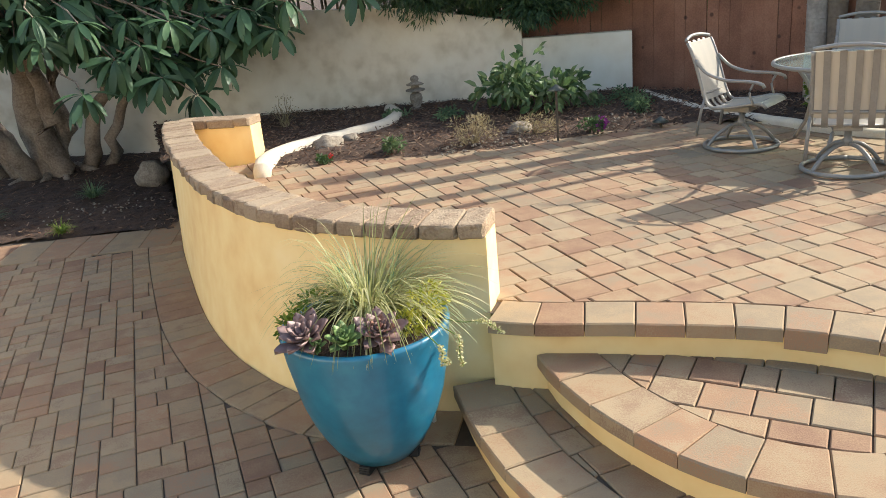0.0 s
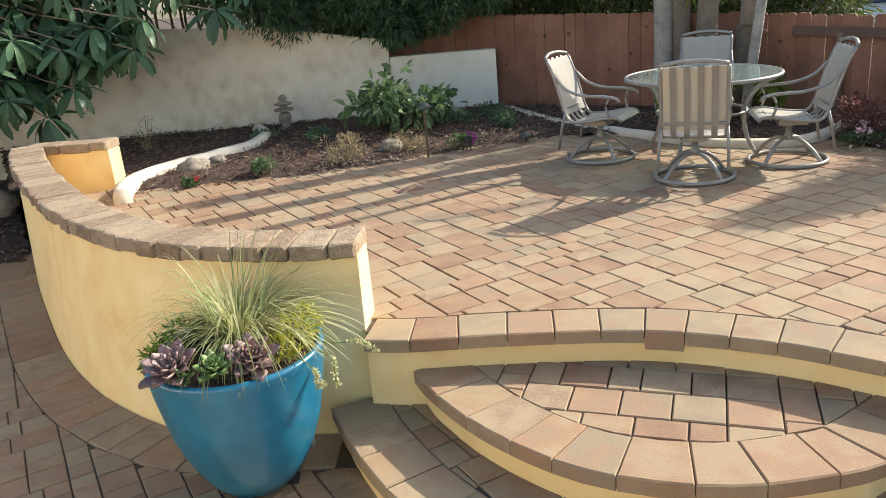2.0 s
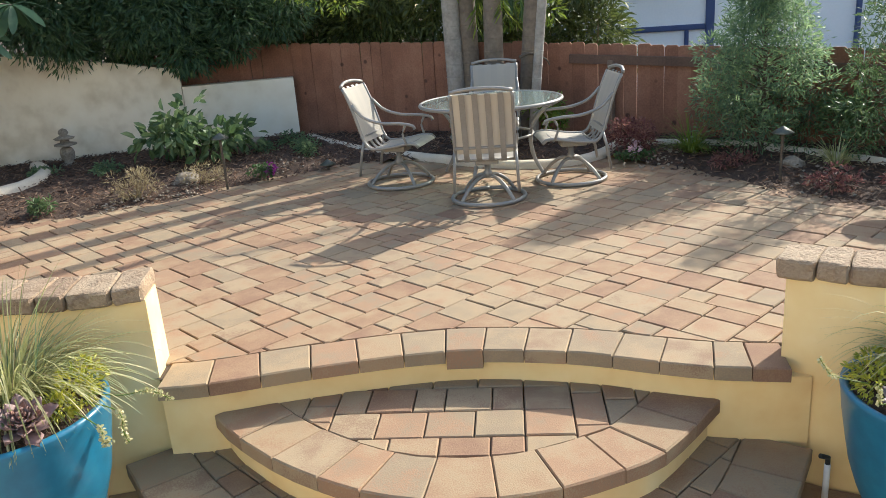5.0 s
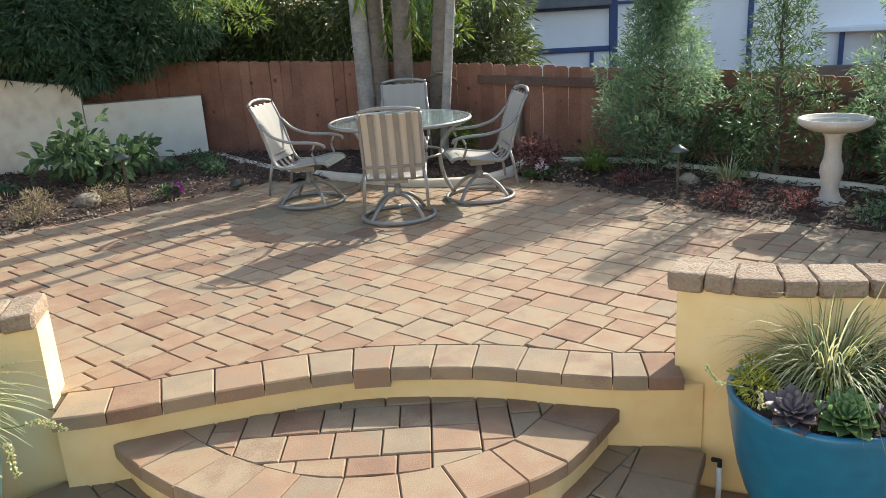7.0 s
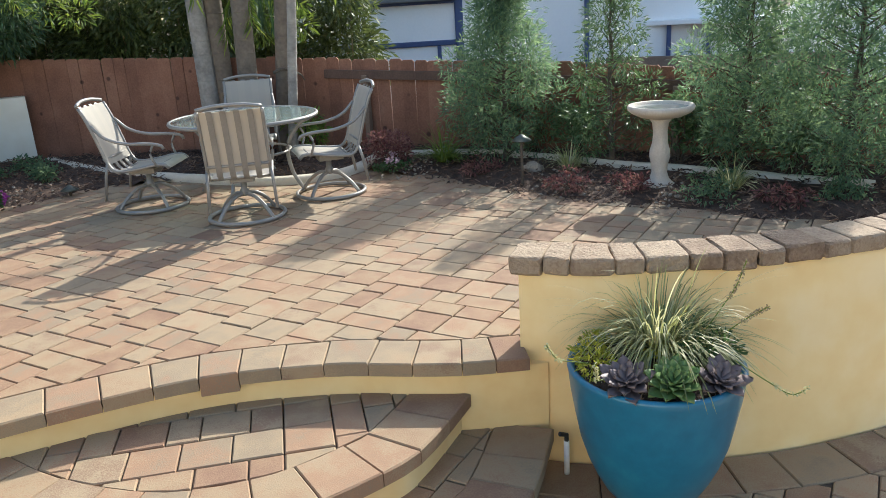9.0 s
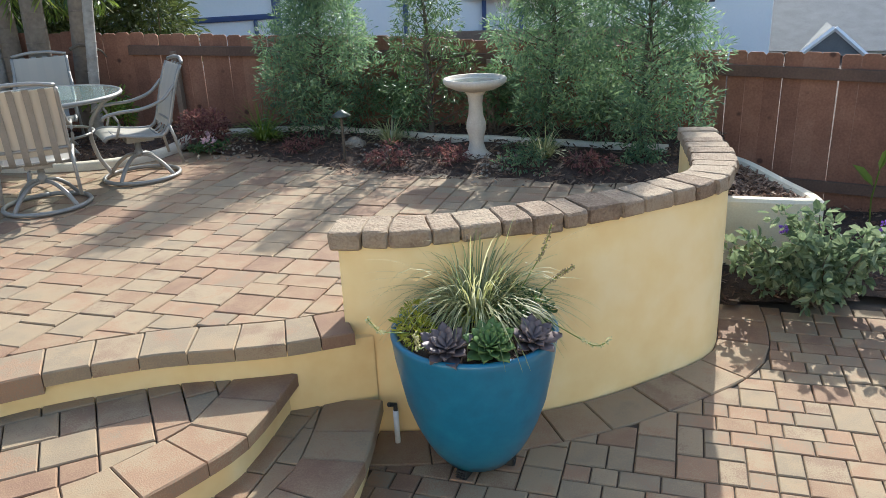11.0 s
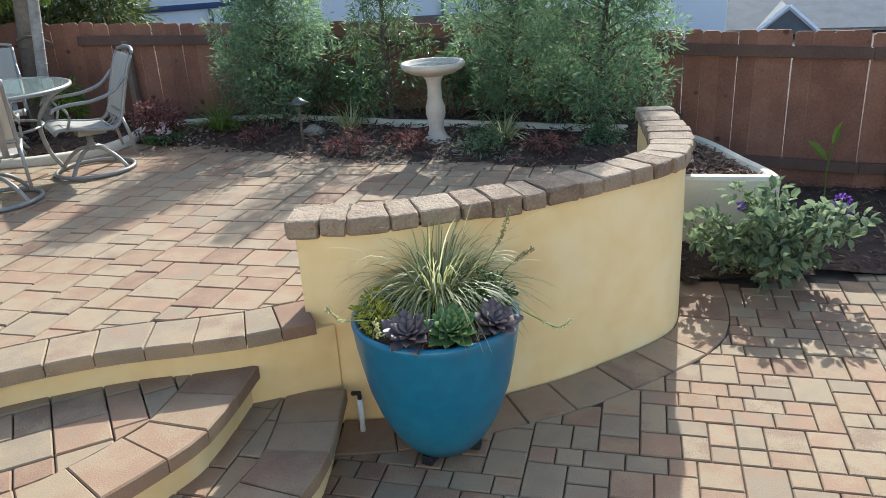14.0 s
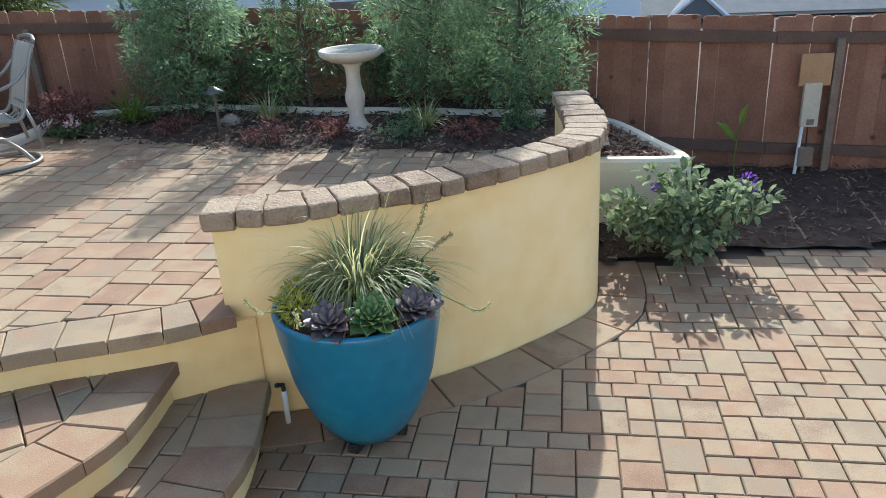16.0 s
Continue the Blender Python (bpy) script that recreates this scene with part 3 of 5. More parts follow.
# ---------------------------------------------------------------- fence
def fence_run(pts, top_at, base_at):
    run = thing("board_fence", "weathered red-brown wooden board fence with dog-eared tops", "fence", kind="structure")
    c = spline(pts, 0.02) if len(pts) > 2 else np.array([np.array(pts[0]) * (1 - t) + np.array(pts[1]) * t for t in np.linspace(0, 1, 200)])
    s = np.concatenate([[0], np.cumsum(np.linalg.norm(np.diff(c, axis=0), axis=1))])
    u, w, k = 0.0, 0.138, 0
    while u + w < s[-1]:
        a, b = at_len(c, s, u + 0.0004), at_len(c, s, u + w - rng.choice((0.0004,) * 9 + (0.003,)))
        mid = (a + b) / 2
        d = (b - a) / np.linalg.norm(b - a)
        nn = np.array([-d[1], d[0]])
        zt = top_at(mid) + rng.uniform(-0.012, 0.012)
        zb = base_at(mid)
        h, hw, dog = zt - zb, np.linalg.norm(b - a) / 2, 0.02
        prof = [(-hw, 0), (hw, 0), (hw, h - dog), (hw - dog, h), (-hw + dog, h), (-hw, h - dog)]
        v = [(x, 0, z) for x, z in prof] + [(x, 0.018, z) for x, z in prof]
        f = [tuple(range(6))] + [tuple(range(6, 12))[::-1]] + [(i, 6 + i, 6 + (i + 1) % 6, (i + 1) % 6) for i in range(6)]
        ob = mesh_ob("board", v, f, M_FENCE, run)
        ob.matrix_basis = Matrix.Translation((*(mid + nn * rng.uniform(-0.004, 0.004)), zb)) @ pose(0, 0, 0, rng.uniform(-0.4, 0.4), rng.uniform(-0.5, 0.5), math.degrees(math.atan2(d[1], d[0])))
        u += w
        k += 1
    return run, c, s


def fence_top(p):
    return float(np.interp(p[1], [-4.4, -1.0, 0.7, 2.2, 4.5, 6.3, 8.4], [1.215, 1.28, 1.36, 1.43, 1.53, 1.63, 1.70]))


def fence_base(p):
    return float(np.interp(p[1], [-1.0, -0.6], [-0.03, 0.5]))


run, fc, fs = fence_run(FENCE, fence_top, fence_base)
fnorm = normals(fc)
for u0, u1 in ((5.63, 6.87), (6.87, 8.8), (8.8, 10.65), (10.65, 12.7), (12.7, 14.4)):
    for dz in (0.16, 1.06):
        i0, i1 = int(np.searchsorted(fs, u0)), int(np.searchsorted(fs, min(u1, fs[-1] - 0.02)))
        a, b = fc[i0] - fnorm[i0] * 0.03, fc[i1] - fnorm[i1] * 0.03
        za, zb = fence_top(a) - dz, fence_top(b) - dz
        d = np.array([b[0] - a[0], b[1] - a[1]])
        L = float(np.linalg.norm(d))
        rail = part("rail", box_bm(0, L, -0.018, 0.018, -0.045, 0.045, 0.004), M_RAIL, run)
        rail.matrix_basis = Matrix.Translation((*a, za)) @ pose(0, 0, 0, 0, -math.degrees(math.atan2(zb - za, L)), math.degrees(math.atan2(d[1], d[0])))
for py in (4.45, 3.24, 1.3, -0.52, -2.56):
    i = int(np.argmin(np.abs(fc[:, 1] - py)))
    p = fc[i] - fnorm[i] * 0.06
    part("post", box_bm(p[0] - 0.03, p[0] + 0.03, p[1] - 0.03, p[1] + 0.03, fence_base(p), fence_top(p) - 0.16, 0.006), M_POSTWOOD, run, "grey weathered square post")

# unseen wall added as a reflector: bounces sun onto the shaded stucco and paving
own = mesh_ob("house_wall", [(-5.6, -6, -0.1), (-5.6, 6.2, -0.1), (-5.6, 6.2, 2.9), (-5.6, -6, 2.9), (-5.9, -6, -0.1), (-5.9, 6.2, -0.1), (-5.9, 6.2, 2.9), (-5.9, -6, 2.9)], [(0, 1, 2, 3), (5, 4, 7, 6), (3, 2, 6, 7), (1, 5, 6, 2), (4, 0, 3, 7)], M_WHITE)
tagged(own, "unseen cream stucco wall added to bounce sun onto the patio", "wall", kind="structure")

# ---------------------------------------------------------------- houses beyond the fence
def box_part(name, x0, x1, y0, y1, z0, z1, material, parent, bev=0.02):
    return part(name, box_bm(x0, x1, y0, y1, z0, z1, bev), material, parent)


house = thing("house", "white rendered house with dark blue timber trim", "house", at=(12.2, 7.3, 0), turn=-57)
box_part("wall", -3.6, 1.25, 0.0, 4.0, -0.2, 2.05, M_HOUSE, house)
box_part("wall", 1.25, 7.0, 0.6, 4.0, -0.2, 3.6, M_HOUSE, house)
box_part("eave", -3.8, 1.15, -0.25, 4.1, 2.05, 2.6, M_ROOF, house)
box_part("corner_trim", 1.13, 1.27, -0.06, 0.1, -0.2, 2.2, M_BLUE, house)
box_part("beam", -3.6, 1.13, -0.05, 0.03, 1.30, 1.39, M_BLUE, house)
box_part("beam", -3.6, 1.13, -0.08, 0.03, 2.0, 2.09, M_BLUE, house)
for px in (-2.4, -1.1, -0.95, 0.8):
    box_part("post", px, px + 0.07, -0.05, 0.03, 0.2, 1.30, M_BLUE, house)
box_part("band", 1.3, 7.0, 0.54, 0.64, 2.05, 2.11, M_BLUE, house)
box_part("post", 3.55, 3.63, 0.52, 0.64, 0.0, 2.05, M_BLUE, house)
shed = thing("carport", "open carport with blue posts and pale flat roof", "carport", at=(15.9, 3.2, 0), turn=-83)
box_part("roof", -1.2, 1.6, -0.6, 1.8, 1.38, 1.47, M_HOUSE, shed)
for px in (-1.1, -0.2, 0.5, 1.5):
    box_part("post", px, px + 0.08, -0.5, -0.42, -0.2, 1.38, M_BLUE, shed)
box_part("fence_panel", -2.2, 2.8, -0.9, -0.85, -0.2, 0.86, M_POSTWOOD, shed)
box_part("back_wall", -1.4, 3.0, 2.2, 2.4, -0.2, 1.5, M_HOUSE, shed)
tall = thing("house", "tall pale house wall rising behind the shrubs", "house", at=(17.6, 0.6, 0), turn=-88)
box_part("wall", -0.9, 2.6, 0, 3, -0.2, 2.7, M_HOUSE, tall)
box_part("window", 0.8, 1.5, -0.03, 0.05, 1.1, 2.0, M_PANE, tall)
low = thing("house", "low house with grey shingle roof and white-trimmed gable", "house", at=(18.3, -3.2, 0), turn=-93)
box_part("wall", -2.6, 9.0, 0.2, 5, -0.6, 0.15, M_HOUSE, low)
bm = bmesh.new()
va = [bm.verts.new(c) for c in ((-2.8, -0.1, 0.05), (9.2, -0.1, 0.05), (9.2, 3.0, 1.25), (-2.8, 3.0, 1.25), (9.2, 6.0, 0.05), (-2.8, 6.0, 0.05))]
for q in ((0, 1, 2, 3), (3, 2, 4, 5), (0, 3, 5), (1, 4, 2), (0, 5, 4, 1)):
    bm.faces.new([va[i] for i in q])
part("roof", bm, M_ROOF, low)
bm = bmesh.new()
va = [bm.verts.new(c) for c in ((-0.62, -0.5, 0.0), (0.62, -0.5, 0.0), (0.0, -0.5, 0.52), (-0.62, 1.6, 0.0), (0.62, 1.6, 0.0), (0.0, 1.6, 0.52))]
for q in ((0, 1, 2), (3, 5, 4), (0, 2, 5, 3), (1, 4, 5, 2), (0, 3, 4, 1)):
    bm.faces.new([va[i] for i in q])
part("gable", bm, M_ROOF, low)
for sx in (-1, 1):
    t = part("gable_trim", tube_bm([(sx * 0.68, -0.55, -0.05), (0, -0.55, 0.54)], 0.05, 4), M_HOUSE, low)

# ---------------------------------------------------------------- plants: helpers
def leaves(name, spots, length, width, material, parent, droop=0.3, fold=0.0, label="", jitter=0.35):
    """Many small pointed leaves, one at each spot (place, outward direction)."""
    p = np.array([s[0] for s in spots], float)
    d = np.array([s[1] for s in spots], float)
    n = len(p)
    d += nrg.normal(0, jitter, (n, 3))
    d[:, 2] -= droop
    d /= np.linalg.norm(d, axis=1)[:, None]
    r = nrg.normal(0, 1, (n, 3))
    side = np.cross(d, r)
    side /= np.linalg.norm(side, axis=1)[:, None]
    ln = (length * nrg.uniform(0.7, 1.25, n))[:, None]
    wd = (width * nrg.uniform(0.7, 1.25, n))[:, None] * 0.5
    if width > 0.25 * length:
        # broad leaves: an oval blade folded a little along its midrib, its tip bent down
        up = np.cross(side, d) * np.sign(np.cross(side, d)[:, 2:3] + 1e-6)
        lift, tip = up * wd * 0.35, p + d * ln - up * ln * 0.12
        v = np.concatenate([p, p + d * ln * 0.28 + side * wd * 0.85 + lift, p + d * ln * 0.68 + side * wd * 0.8 + lift, tip, p + d * ln * 0.68 - side * wd * 0.8 + lift, p + d * ln * 0.28 - side * wd * 0.85 + lift], 1).reshape(-1, 3)
        f = [q for i in range(0, 6 * n, 6) for q in ((i, i + 1, i + 2, i + 3), (i, i + 3, i + 4, i + 5))]
    else:
        v = np.concatenate([p, p + d * ln * 0.5 + side * wd, p + d * ln, p + d * ln * 0.5 - side * wd], 1).reshape(-1, 3)
        f = [(4 * i, 4 * i + 1, 4 * i + 2, 4 * i + 3) for i in range(n)]
    return tagged(mesh_ob(name, v, f, material, parent, label), kind="stuff")


def clump_spots(centres, radii, per, flat=0.8, seed=0):
    """Spots on the outside of uneven clumps."""
    out = []
    for c, r in zip(centres, radii):
        for _ in range(per):
            d = Vector((rng.gauss(0, 1), rng.gauss(0, 1), rng.gauss(0, 1))).normalized()
            k = rng.uniform(0.35, 1.0) ** 0.6
            out.append(((c[0] + d.x * r * k, c[1] + d.y * r * k, c[2] + d.z * r * k * flat), (d.x, d.y, d.z)))
    return out


def blades(name, base, count, length, width, spread, material, parent, lean=(0, 0), stiff=0.5, base_r=0.04, segs=5, label=""):
    """A tuft of arching grass blades."""
    v, f = [], []
    for _ in range(count):
        a, tilt = rng.uniform(0, 2 * math.pi), math.sqrt(rng.uniform(0.003, 1.0)) * spread
        ln = length * rng.uniform(0.55, 1.15)
        dx, dy = math.cos(a) * tilt + lean[0], math.sin(a) * tilt + lean[1]
        x, y, z = base[0] + math.cos(a) * base_r * rng.random(), base[1] + math.sin(a) * base_r * rng.random(), base[2]
        vx, vy, vz = dx, dy, 1.0
        side = Vector((-math.sin(a), math.cos(a), 0))
        k = len(v)
        for s in range(segs + 1):
            w = width * (1 - s / segs) ** 0.6 * 0.5 + 0.0003
            v += [(x - side.x * w, y - side.y * w, z), (x + side.x * w, y + side.y * w, z)]
            nrm = math.sqrt(vx * vx + vy * vy + vz * vz)
            x, y, z = x + vx / nrm * ln / segs, y + vy / nrm * ln / segs, z + vz / nrm * ln / segs
            vz -= (1 - stiff) * (0.25 + tilt)
        for s in range(segs):
            f.append((k + 2 * s, k + 2 * s + 1, k + 2 * s + 3, k + 2 * s + 2))
    return tagged(mesh_ob(name, v, f, material, parent, label), kind="stuff")


def rosette(name, centre, radius, count, material, parent, tilt=(0, 0), cup=0.6, label=""):
    """A fleshy succulent rosette: a core, and each thick pointed leaf a piece of its own."""
    core = part(name, lathe_bm([(radius * 0.16, -0.02), (radius * 0.14, 0.02), (radius * 0.03, 0.045)], 8), material, parent, label, smooth=True)
    core.matrix_basis = pose(*centre, tilt[0], tilt[1], 0)
    for i in range(count):
        t = i / count
        el = 12 + 70 * (1 - t) * cup
        ln, w = radius * (0.38 + 0.62 * t), radius * (0.20 + 0.28 * t)
        th = w * 0.22
        v, f = [], []
        sec = [(0.05, 0.35), (0.45, 0.85), (0.75, 1.0), (0.92, 0.6), (1.05, 0.04)]
        for s, q in sec:
            bend = 0.16 * ln * s * s
            v += [(ln * s, -w * q * 0.5, bend + th), (ln * s, 0, bend - th * 0.6), (ln * s, w * q * 0.5, bend + th), (ln * s, 0, bend + th * 0.5)]
        for j in range(len(sec) - 1):
            for q in range(4):
                f.append((4 * j + q, 4 * j + (q + 1) % 4, 4 * j + 4 + (q + 1) % 4, 4 * j + 4 + q))
        lf = mesh_ob("leaf", v, f, material, core, smooth=True)
        lf.matrix_basis = pose(0, 0, 0.03 * (1 - t) * radius / 0.1, 0, 0, i * 137.508) @ pose(0, 0, 0, 0, -el, 0)
    return core


def branch(bm, a, b, r0, r1, sides=7, wob=0.06, segs=5):
    a, b = Vector(a), Vector(b)
    L = (b - a).length
    pts = [a.lerp(b, i / segs) + Vector((rng.uniform(-1, 1), rng.uniform(-1, 1), rng.uniform(-0.4, 0.4))) * wob * L * (0 < i < segs) for i in range(segs + 1)]
    tube_bm(pts, r0, sides, bm, r1 / r0)
    return pts


# ---------------------------------------------------------------- planted pots
def planted_pot(at, turn, flip):
    pot = thing("planter_pot", "turquoise glazed pot planted with fescue grass and succulents" if not flip else "turquoise glazed pot of fescue grass and green succulents in shade", "pot", "glazed pots by the steps", at=(*at, 0), turn=turn)
    R = 0.345
    prof = [(0.128, 0.035), (0.152, 0.041), (0.201, 0.10), (0.235, 0.16), (0.267, 0.23), (0.297, 0.32), (0.317, 0.42), (0.335, 0.52), (0.343, 0.59), (R + 0.003, 0.612), (R + 0.001, 0.624), (R - 0.012, 0.629), (R - 0.026, 0.620), (R - 0.030, 0.59), (0.20, 0.585)]
    part("bowl", lathe_bm(prof, 64), M_GLAZE, pot, smooth=True)
    for k in range(3):
        a = math.radians(238 + 105 * k)
        foot = part("pot_foot", box_bm(-0.06, 0.034, -0.024, 0.024, 0, 0.040, 0.006), M_RUBBER, pot, "ribbed black rubber pot foot")
        foot.matrix_basis = pose(math.cos(a) * 0.128, math.sin(a) * 0.128, 0, 0, 0, math.degrees(a))
        for j in range(3):
            rib = part("rib", box_bm(0.034, 0.038, -0.024, 0.024, 0.006 + j * 0.011, 0.011 + j * 0.011), M_RUBBER, foot)
    part("potting_soil", lathe_bm([(0.316, 0.607), (0.2, 0.628), (0.02, 0.64)], 32), M_SOIL, pot)
    c = (0.03, 0.10 if flip else 0.08, 0.625)
    k = 0.82 if flip else 0.92
    blades("fescue_grass", c, 420, 0.46 * k, 0.0072, 1.15, M_GRASS, pot, lean=(0.05, 0), stiff=0.70, base_r=0.11, segs=7)
    blades("fescue_grass", c, 190, 0.50 * k, 0.0082, 1.45, M_GRASS, pot, lean=(0.28, 0.10), stiff=0.80, base_r=0.10, segs=8)
    blades("fescue_grass", c, 80, 0.38 * k, 0.006, 1.5, M_LEAF_BLUE, pot, stiff=0.74, base_r=0.12, segs=6)
    blades("grass_stem", c, 22, 0.70 * k, 0.0024, 1.2, M_DRY, pot, stiff=0.86, base_r=0.08, segs=8)
    return pot


def spray(parent, path, material, size=0.008, count=60, label="arching cream flower spray"):
    c = spline(path, 0.004)
    stem = part("flower_stem", tube_bm([tuple(p) for p in c[::4]], 0.0022, 5), M_LEAF_LIGHT, parent)
    spots = []
    for i in range(count):
        q = c[int(len(c) * (0.55 + 0.45 * i / count)) - 1]
        d = Vector((rng.gauss(0, 1), rng.gauss(0, 1), rng.gauss(0, 1))).normalized()
        spots.append((tuple(np.array(q) + np.array(d) * 0.004), tuple(d)))
    leaves("blossom", spots, size, size * 0.9, material, stem, droop=0.0, label=label)


# first pot: its local x axis points along the picture plane, y away
p1 = planted_pot((0.975, 2.985), -12, False)
p1.scale = (1.085, 1.085, 1.105)
rosette("rosette", (-0.225, -0.185, 0.645), 0.13, 26, M_PURPLE, p1, (24, -14), 0.6, "purple-grey succulent rosette")
rosette("rosette", (0.05, -0.235, 0.642), 0.125, 24, M_PURPLE, p1, (30, 0), 0.6, "purple-grey succulent rosette")
rosette("rosette", (0.05, -0.240, 0.665), 0.08, 16, M_CORAL, p1, (28, 0), 1.1, "coral-centred succulent rosette")
rosette("rosette", (-0.09, -0.255, 0.650), 0.09, 22, M_GREENSUC, p1, (25, 0), 0.8, "bright green succulent rosette")
rosette("rosette", (-0.185, -0.25, 0.65), 0.05, 16, M_GREENSUC, p1, (30, -10), 0.8, "bright green succulent rosette")
sp = clump_spots([(0.22, -0.14, 0.685), (0.27, -0.02, 0.685), (0.16, -0.19, 0.665)], [0.09, 0.08, 0.06], 150)
leaves("sedum", sp, 0.028, 0.011, M_YELLOWSUC, p1, 0.0, label="yellow-green trailing sedum")
sp = clump_spots([(-0.25, 0.02, 0.665), (-0.19, 0.1, 0.685), (-0.3, -0.03, 0.655)], [0.075, 0.075, 0.05], 130)
leaves("sedum", sp, 0.03, 0.012, M_LEAF_LIGHT, p1, 0.0, label="green sedum with reddish tips")
for path in ([(0.24, -0.2, 0.665), (0.33, -0.3, 0.635), (0.33, -0.33, 0.575), (0.34, -0.34, 0.525)], [(0.25, -0.16, 0.675), (0.36, -0.2, 0.645), (0.45, -0.22, 0.64), (0.52, -0.22, 0.585)], [(0.2, -0.24, 0.655), (0.26, -0.34, 0.615), (0.26, -0.36, 0.565), (0.29, -0.36, 0.575)]):
    spray(p1, path, M_BLOSSOM, 0.013, 70)
p2 = planted_pot((3.288, 0.385), -71, True)
p2.scale = (1.0, 1.0, 1.045)
rosette("rosette", (0.045, -0.235, 0.628), 0.125, 34, M_GREENSUC, p2, (26, 0), 0.5, "pale green succulent rosette")
rosette("rosette", (-0.12, -0.225, 0.622), 0.125, 24, M_SLATE, p2, (24, -6), 0.4, "grey-purple succulent rosette")
rosette("rosette", (0.21, -0.19, 0.622), 0.12, 22, M_SLATE, p2, (22, 10), 0.38, "grey-purple succulent rosette")
sp = clump_spots([(-0.23, -0.12, 0.655), (-0.26, -0.04, 0.66), (-0.24, 0.06, 0.66), (0.0, -0.06, 0.64)], [0.07, 0.07, 0.07, 0.08], 160)
leaves("sedum", sp, 0.026, 0.010, M_YELLOWSUC, p2, 0.0, label="yellow-green trailing sedum")
sp = clump_spots([(0.24, 0.03, 0.66), (0.17, 0.14, 0.67), (0.14, -0.04, 0.65)], [0.09, 0.09, 0.09], 170)
leaves("sedum", sp, 0.03, 0.012, M_LEAF_MID, p2, 0.0, label="dark green sedum")
for path in ([(-0.26, -0.16, 0.685), (-0.37, -0.2, 0.715), (-0.4, -0.22, 0.755), (-0.42, -0.22, 0.785)], [(-0.2, -0.24, 0.665), (-0.23, -0.3, 0.685), (-0.235, -0.31, 0.725), (-0.24, -0.31, 0.755)], [(0.28, -0.1, 0.685), (0.38, -0.18, 0.645), (0.46, -0.22, 0.615), (0.52, -0.22, 0.645)]):
    spray(p2, path, M_BLOSSOM, 0.010, 60)
for path in ([(0.18, 0.1, 0.685), (0.25, 0.09, 0.805), (0.3, 0.07, 0.905), (0.33, 0.05, 1.015)], [(0.22, 0.05, 0.685), (0.3, 0.03, 0.765), (0.36, 0, 0.825), (0.41, -0.02, 0.865)]):
    spray(p2, path, M_DRY, 0.009, 110, "olive seed spike")

